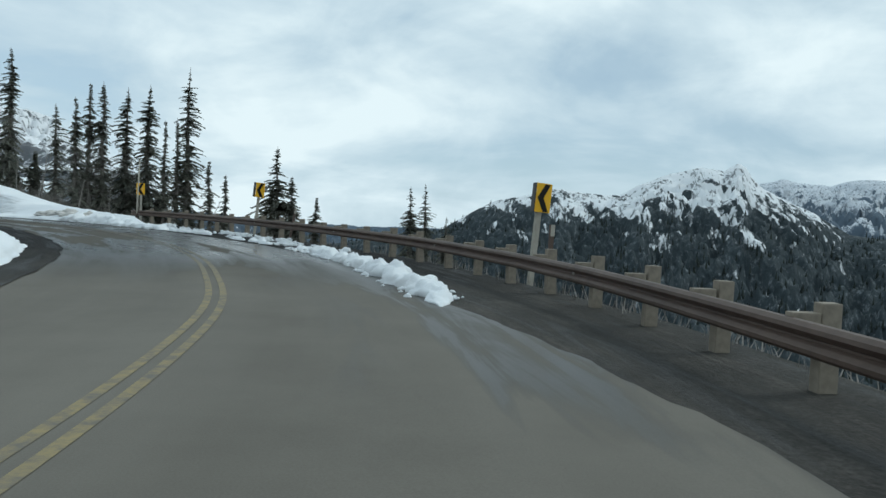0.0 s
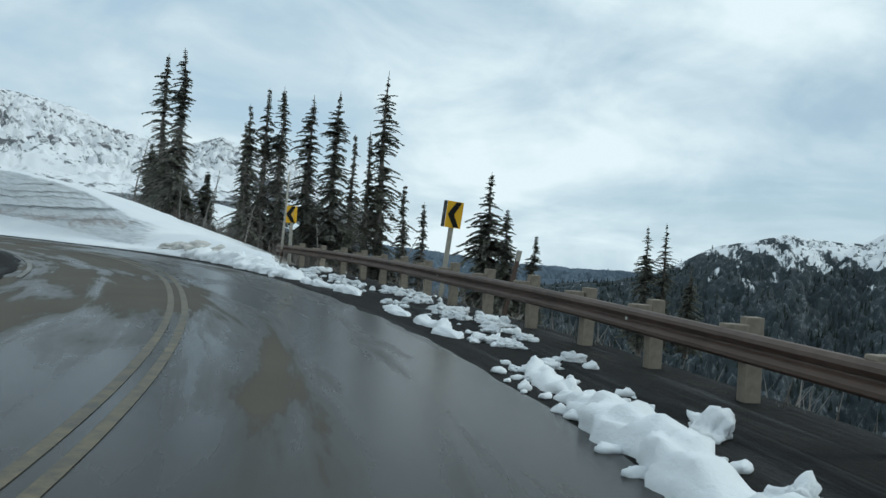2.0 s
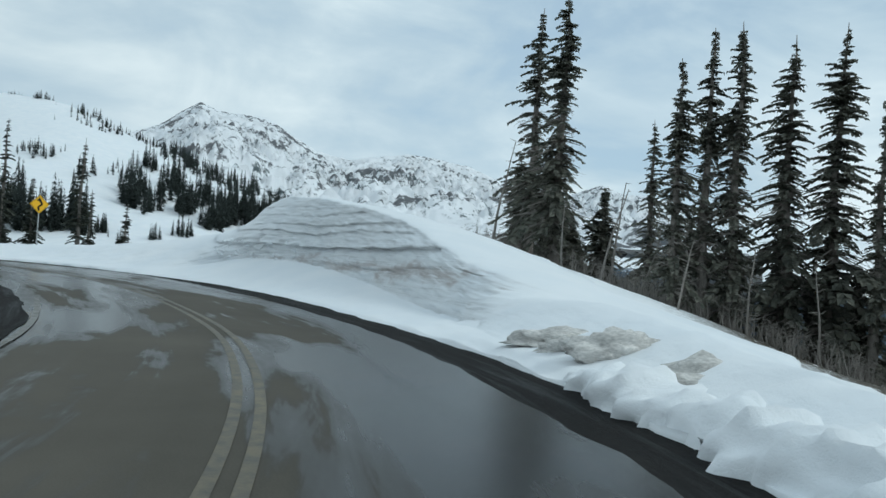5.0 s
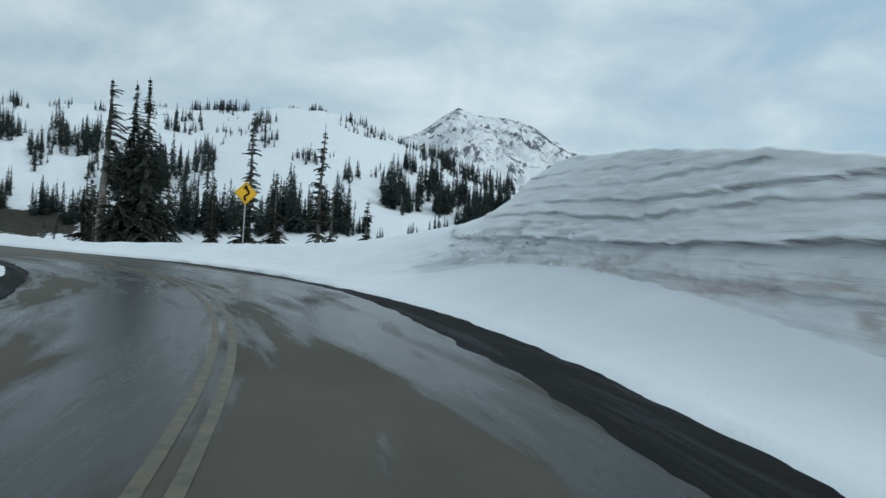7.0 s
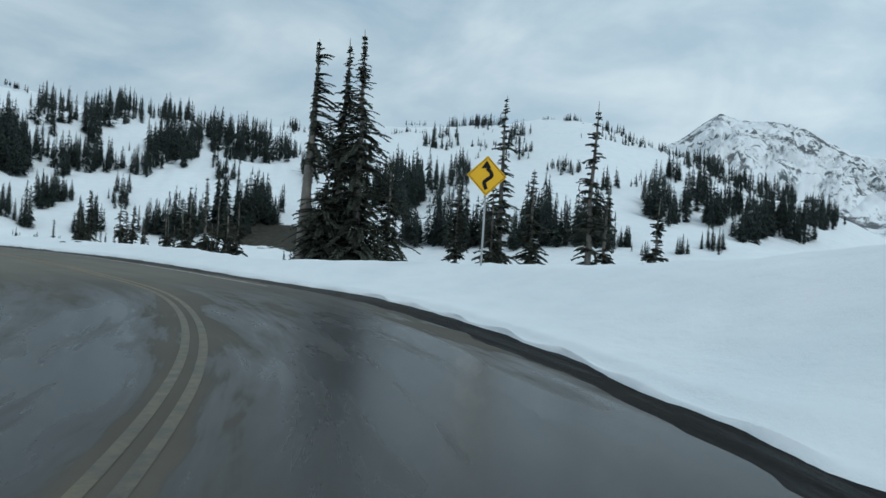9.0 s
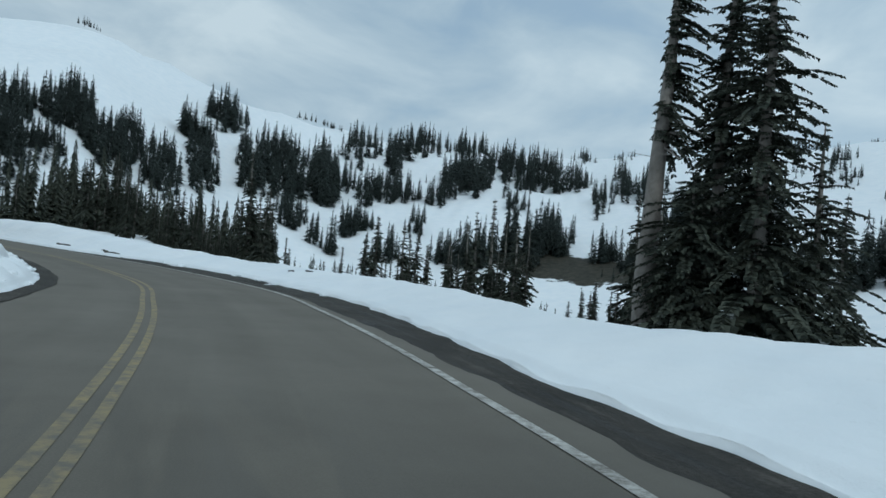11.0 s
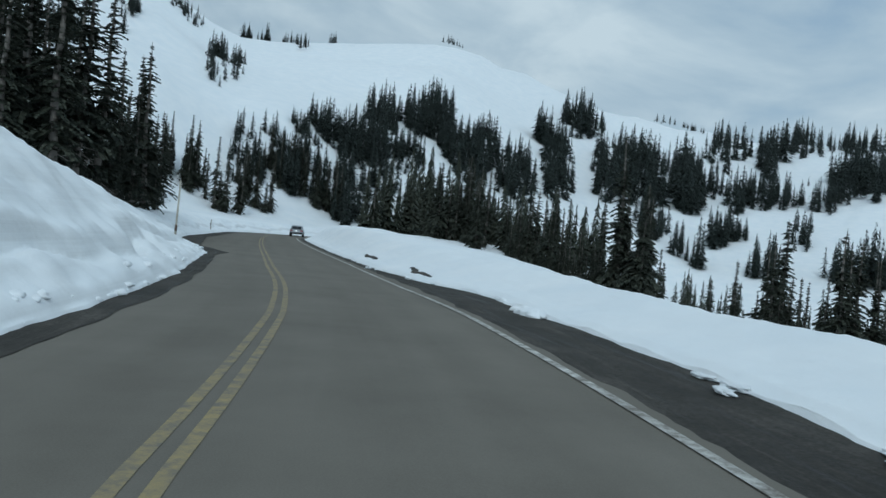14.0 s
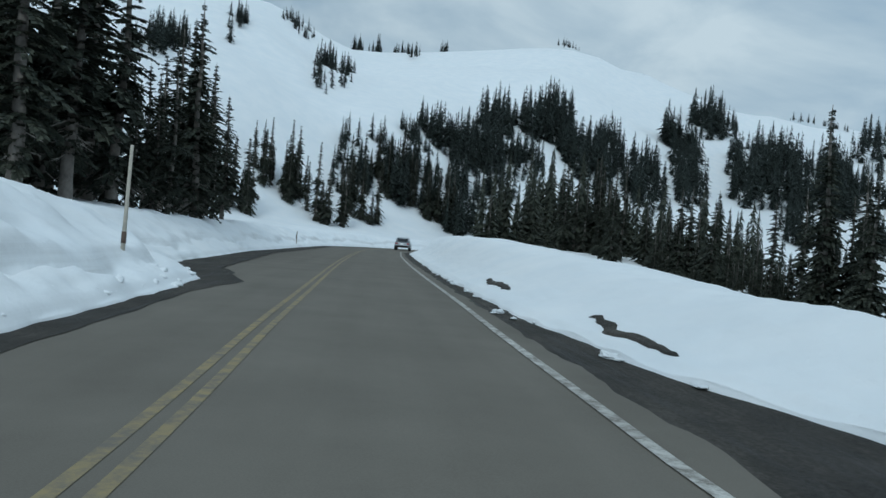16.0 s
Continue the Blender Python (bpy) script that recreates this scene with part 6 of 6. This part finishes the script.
snow_ridge(51.2, 63.2, 3.15, 3.65, 0.25, 0.22, 51, "lumpy white windrow of ploughed snow along the lane")
snow_ridge(62.9, 64.4, 3.7, 3.85, 0.16, 0.14, 57, "broken end of a ploughed snow windrow")
snow_ridge(66.4, 68.3, 3.76, 3.70, 0.13, 0.13, 61, "short ridge of ploughed snow on wet gravel")
snow_ridge(68.9, 70.4, 3.83, 3.74, 0.12, 0.10, 64, "short ridge of ploughed snow on wet gravel")
snow_ridge(76.6, 81.5, 3.72, 3.62, 0.30, 0.20, 81, "ragged tongue of ploughed snow at the end of the bank")
snow_ridge(79.5, 86.5, 4.05, 3.95, 0.42, 0.34, 84, "heaped ploughed snow along the foot of the bank")
snow_ridge(162.6, 164.4, 5.20, 5.42, 0.24, 0.13, 91, "smooth tongue of old snow lying on the gravel shoulder")
snow_ridge(166.0, 166.7, 5.46, 5.52, 0.10, 0.08, 93, "small lump of old snow on the gravel shoulder")
snow_ridge(72.6, 76.3, 3.98, 3.62, 0.14, 0.12, 67, "short ridge of ploughed snow on wet gravel")

GRITTY = plain("gritty_brown_snow", (0.60, 0.58, 0.55), 0.85, 0, 0.55, 9, 0.8)
for k, (x, y, z, sx, sy, sz, yaw) in enumerate(((-21.5, 43.75, 0.36, 0.60, 0.30, 0.20, 32), (-20.0, 42.85, 0.40, 0.60, 0.32, 0.26, 36), (-18.5, 41.8, 0.32, 0.60, 0.30, 0.24, 44), (-20.9, 43.2, 0.32, 0.42, 0.28, 0.20, 10))):
    ob = new("snow_block", lump_mesh("snow_block", 21 + k, GRITTY, 0.6, 4))
    ob.matrix_basis = pose(x, y, z - 0.12, 0, 0, yaw) @ Matrix.Diagonal((sx, sy, sz, 1))
    tagged(ob, "gritty grey-brown block of old snow on the bank's foot", "snow block", "gritty snow blocks")


def marker_post(x, y):
    z = float(height([x], [y])[0])
    root = new("marker_post")
    root.matrix_basis = pose(x, y, z, 0, 0, 40)
    part("stake", box_bm(0.06, 0.06, 1.6, pose(0, 0, 0.6), 0.006), WOOD, root, "thin wooden stake")
    part("plate", box_bm(0.24, 0.02, 0.30, pose(0, -0.045, 0.95), 0.004), SIGN_BLACK, root, "small dark plate")
    return tagged(root, "small dark marker on a stake in snow", "marker post")


marker_post(-132.7, -24.7)


def bare_patch(s0, s1, d0, d1, seed):
    """A long melted hole in the snow where dark gravel shows."""
    n, m = 26, 7
    P = []
    for i in range(n):
        t = i / (n - 1)
        s = s0 + (s1 - s0) * t
        w = math.sin(math.pi * t) ** 0.5 * 0.5 * (d1 - d0) * (1 + 0.5 * float(fbm(np.array([s]), np.array([0.0]), 1.3, 3, seed)[0])) + 0.01
        mid = (d0 + d1) / 2 + 0.25 * float(fbm(np.array([s]), np.array([3.0]), 3.0, 3, seed + 1)[0])
        for j in range(m):
            d = mid + w * (2 * j / (m - 1) - 1)
            p = on_road(s, d)
            z = float(snow_height(np.array([s]), np.array([d]), p[:1], p[1:2])[0])
            P.append((p[0], p[1], max(z, 0) + 0.055 - (0.05 if j in (0, m - 1) or i in (0, n - 1) else 0)))
    ob = mesh_object("bare_patch", P, grid_faces(n, m)[:, ::-1], GRAVEL)
    uv = ob.data.uv_layers.new(name="along")
    for loop in ob.data.loops:
        i, j = divmod(loop.vertex_index, m)
        uv.data[loop.index].uv = (0.1 * (s0 + (s1 - s0) * i / (n - 1)), 0.1 * (d0 + (d1 - d0) * j / (m - 1)))
    return tagged(ob, "dark gravel showing through a hole in the snow", "ground patch", kind="structure")


bare_patch(182.6, 186.6, 4.85, 5.10, 73)
bare_patch(172.0, 176.2, 5.10, 5.32, 71)
bare_patch(152.9, 153.5, 6.98, 7.10, 75)
bare_patch(154.0, 154.5, 6.78, 6.88, 77)


def snow_islands():
    """Flat leftovers of snow on the gravel of the shoulder."""
    rng = random.Random(31)
    for k in range(26):
        s = rng.uniform(146, 196)
        d = float(right_edge(s)) - abs(rng.gauss(0.05, 0.22))
        x, y, _ = on_road(s, d)
        q = rng.uniform(0.04, 0.10)
        ob = new("snow_patch", CHUNKS[k % 7])
        ob.matrix_basis = pose(x, y, 0.012, 0, 0, math.degrees(math.atan2(*np.diff(LINE[np.searchsorted(LS, s) - 1:np.searchsorted(LS, s) + 1], axis=0)[0][::-1])) + rng.gauss(0, 12)) @ Matrix.Diagonal((q * 2.4, q, min(0.10, q * 0.5), 1))
        tagged(ob, "thin leftover patch of snow on the gravel shoulder", "snow patch", "snow patches on the shoulder")


snow_islands()


# ---- the car ahead ----
CAR_PAINT = plain("silver_car_paint", (0.42, 0.44, 0.46), 0.3, 0.6, 0.05, 3, 0.0)
GLASS = plain("dark_car_glass", (0.02, 0.022, 0.025), 0.08, 0, 0.1, 3, 0.0)
RUBBER = plain("black_tyre_rubber", (0.02, 0.02, 0.02), 0.85, 0, 0.2, 12, 0.2)
RED_LENS = plain("red_lamp_lens", (0.30, 0.015, 0.012), 0.25, 0, 0.05, 5, 0.0)


def car(s, d, heading):
    x, y, _ = on_road(s, d)
    root = new("car")
    root.matrix_basis = pose(float(x), float(y), 0.03, 0, 0, heading)

    def hull(outline, half, tuck, name, mat, label=""):
        """A body drawn from its side outline, narrower at the top."""
        bm = bmesh.new()
        top = max(z for _, z in outline)
        low = min(z for _, z in outline)
        rows = [[bm.verts.new((px, side * (half - tuck * (pz - low) / (top - low)), pz)) for px, pz in outline] for side in (-1, 1)]
        n = len(outline)
        for i in range(n):
            bm.faces.new((rows[0][i], rows[0][(i + 1) % n], rows[1][(i + 1) % n], rows[1][i]))
        bm.faces.new(rows[0][::-1]), bm.faces.new(rows[1])
        bmesh.ops.recalc_face_normals(bm, faces=bm.faces)
        bmesh.ops.bevel(bm, geom=bm.edges[:], offset=0.04, segments=2, affect="EDGES")
        return part(name, bm, mat, root, label, True)
    hull([(-2.15, 0.35), (-2.2, 0.75), (-2.1, 0.92), (1.0, 0.95), (2.0, 0.80), (2.2, 0.55), (2.15, 0.30)], 0.89, 0.06, "body", CAR_PAINT, "silver painted body")
    hull([(-2.0, 0.90), (-1.6, 1.42), (-1.2, 1.50), (0.2, 1.48), (1.0, 0.92)], 0.80, 0.16, "cabin", CAR_PAINT)
    part("rear_window", box_bm(0.02, 1.2, 0.44, pose(-1.84, 0, 1.18, 0, 36, 0), 0.006), GLASS, root, "dark rear window")
    part("windscreen", box_bm(0.02, 1.2, 0.60, pose(0.65, 0, 1.21, 0, -54, 0), 0.006), GLASS, root, "dark windscreen")
    for side in (-1, 1):
        part("side_window", box_bm(1.7, 0.02, 0.34, pose(-0.6, side * 0.735, 1.20, side * 15, 0, 0), 0.006), GLASS, root, "dark side window")
        part("tail_lamp", box_bm(0.05, 0.30, 0.14, pose(-2.18, side * 0.66, 0.80), 0.01), RED_LENS, root, "red tail lamp")
        for px in (-1.35, 1.35):
            bm = bmesh.new()
            bmesh.ops.create_cone(bm, cap_ends=True, segments=24, radius1=0.32, radius2=0.32, depth=0.20, matrix=pose(px, side * 0.80, 0.32, 90, 0, 0))
            wheel = part("wheel", bm, RUBBER, root, "black tyre")
            bm = bmesh.new()
            bmesh.ops.create_cone(bm, cap_ends=True, segments=18, radius1=0.19, radius2=0.17, depth=0.03, matrix=pose(px, side * 0.905, 0.32, 90, 0, 0))
            part("rim", bm, GALV, wheel, "grey metal rim")
    part("bumper", box_bm(0.14, 1.6, 0.20, pose(-2.2, 0, 0.46), 0.03), RUBBER, root, "dark rear bumper")
    return tagged(root, "silver car on the road far ahead", "car")


car(257.0, 0.9, -139)
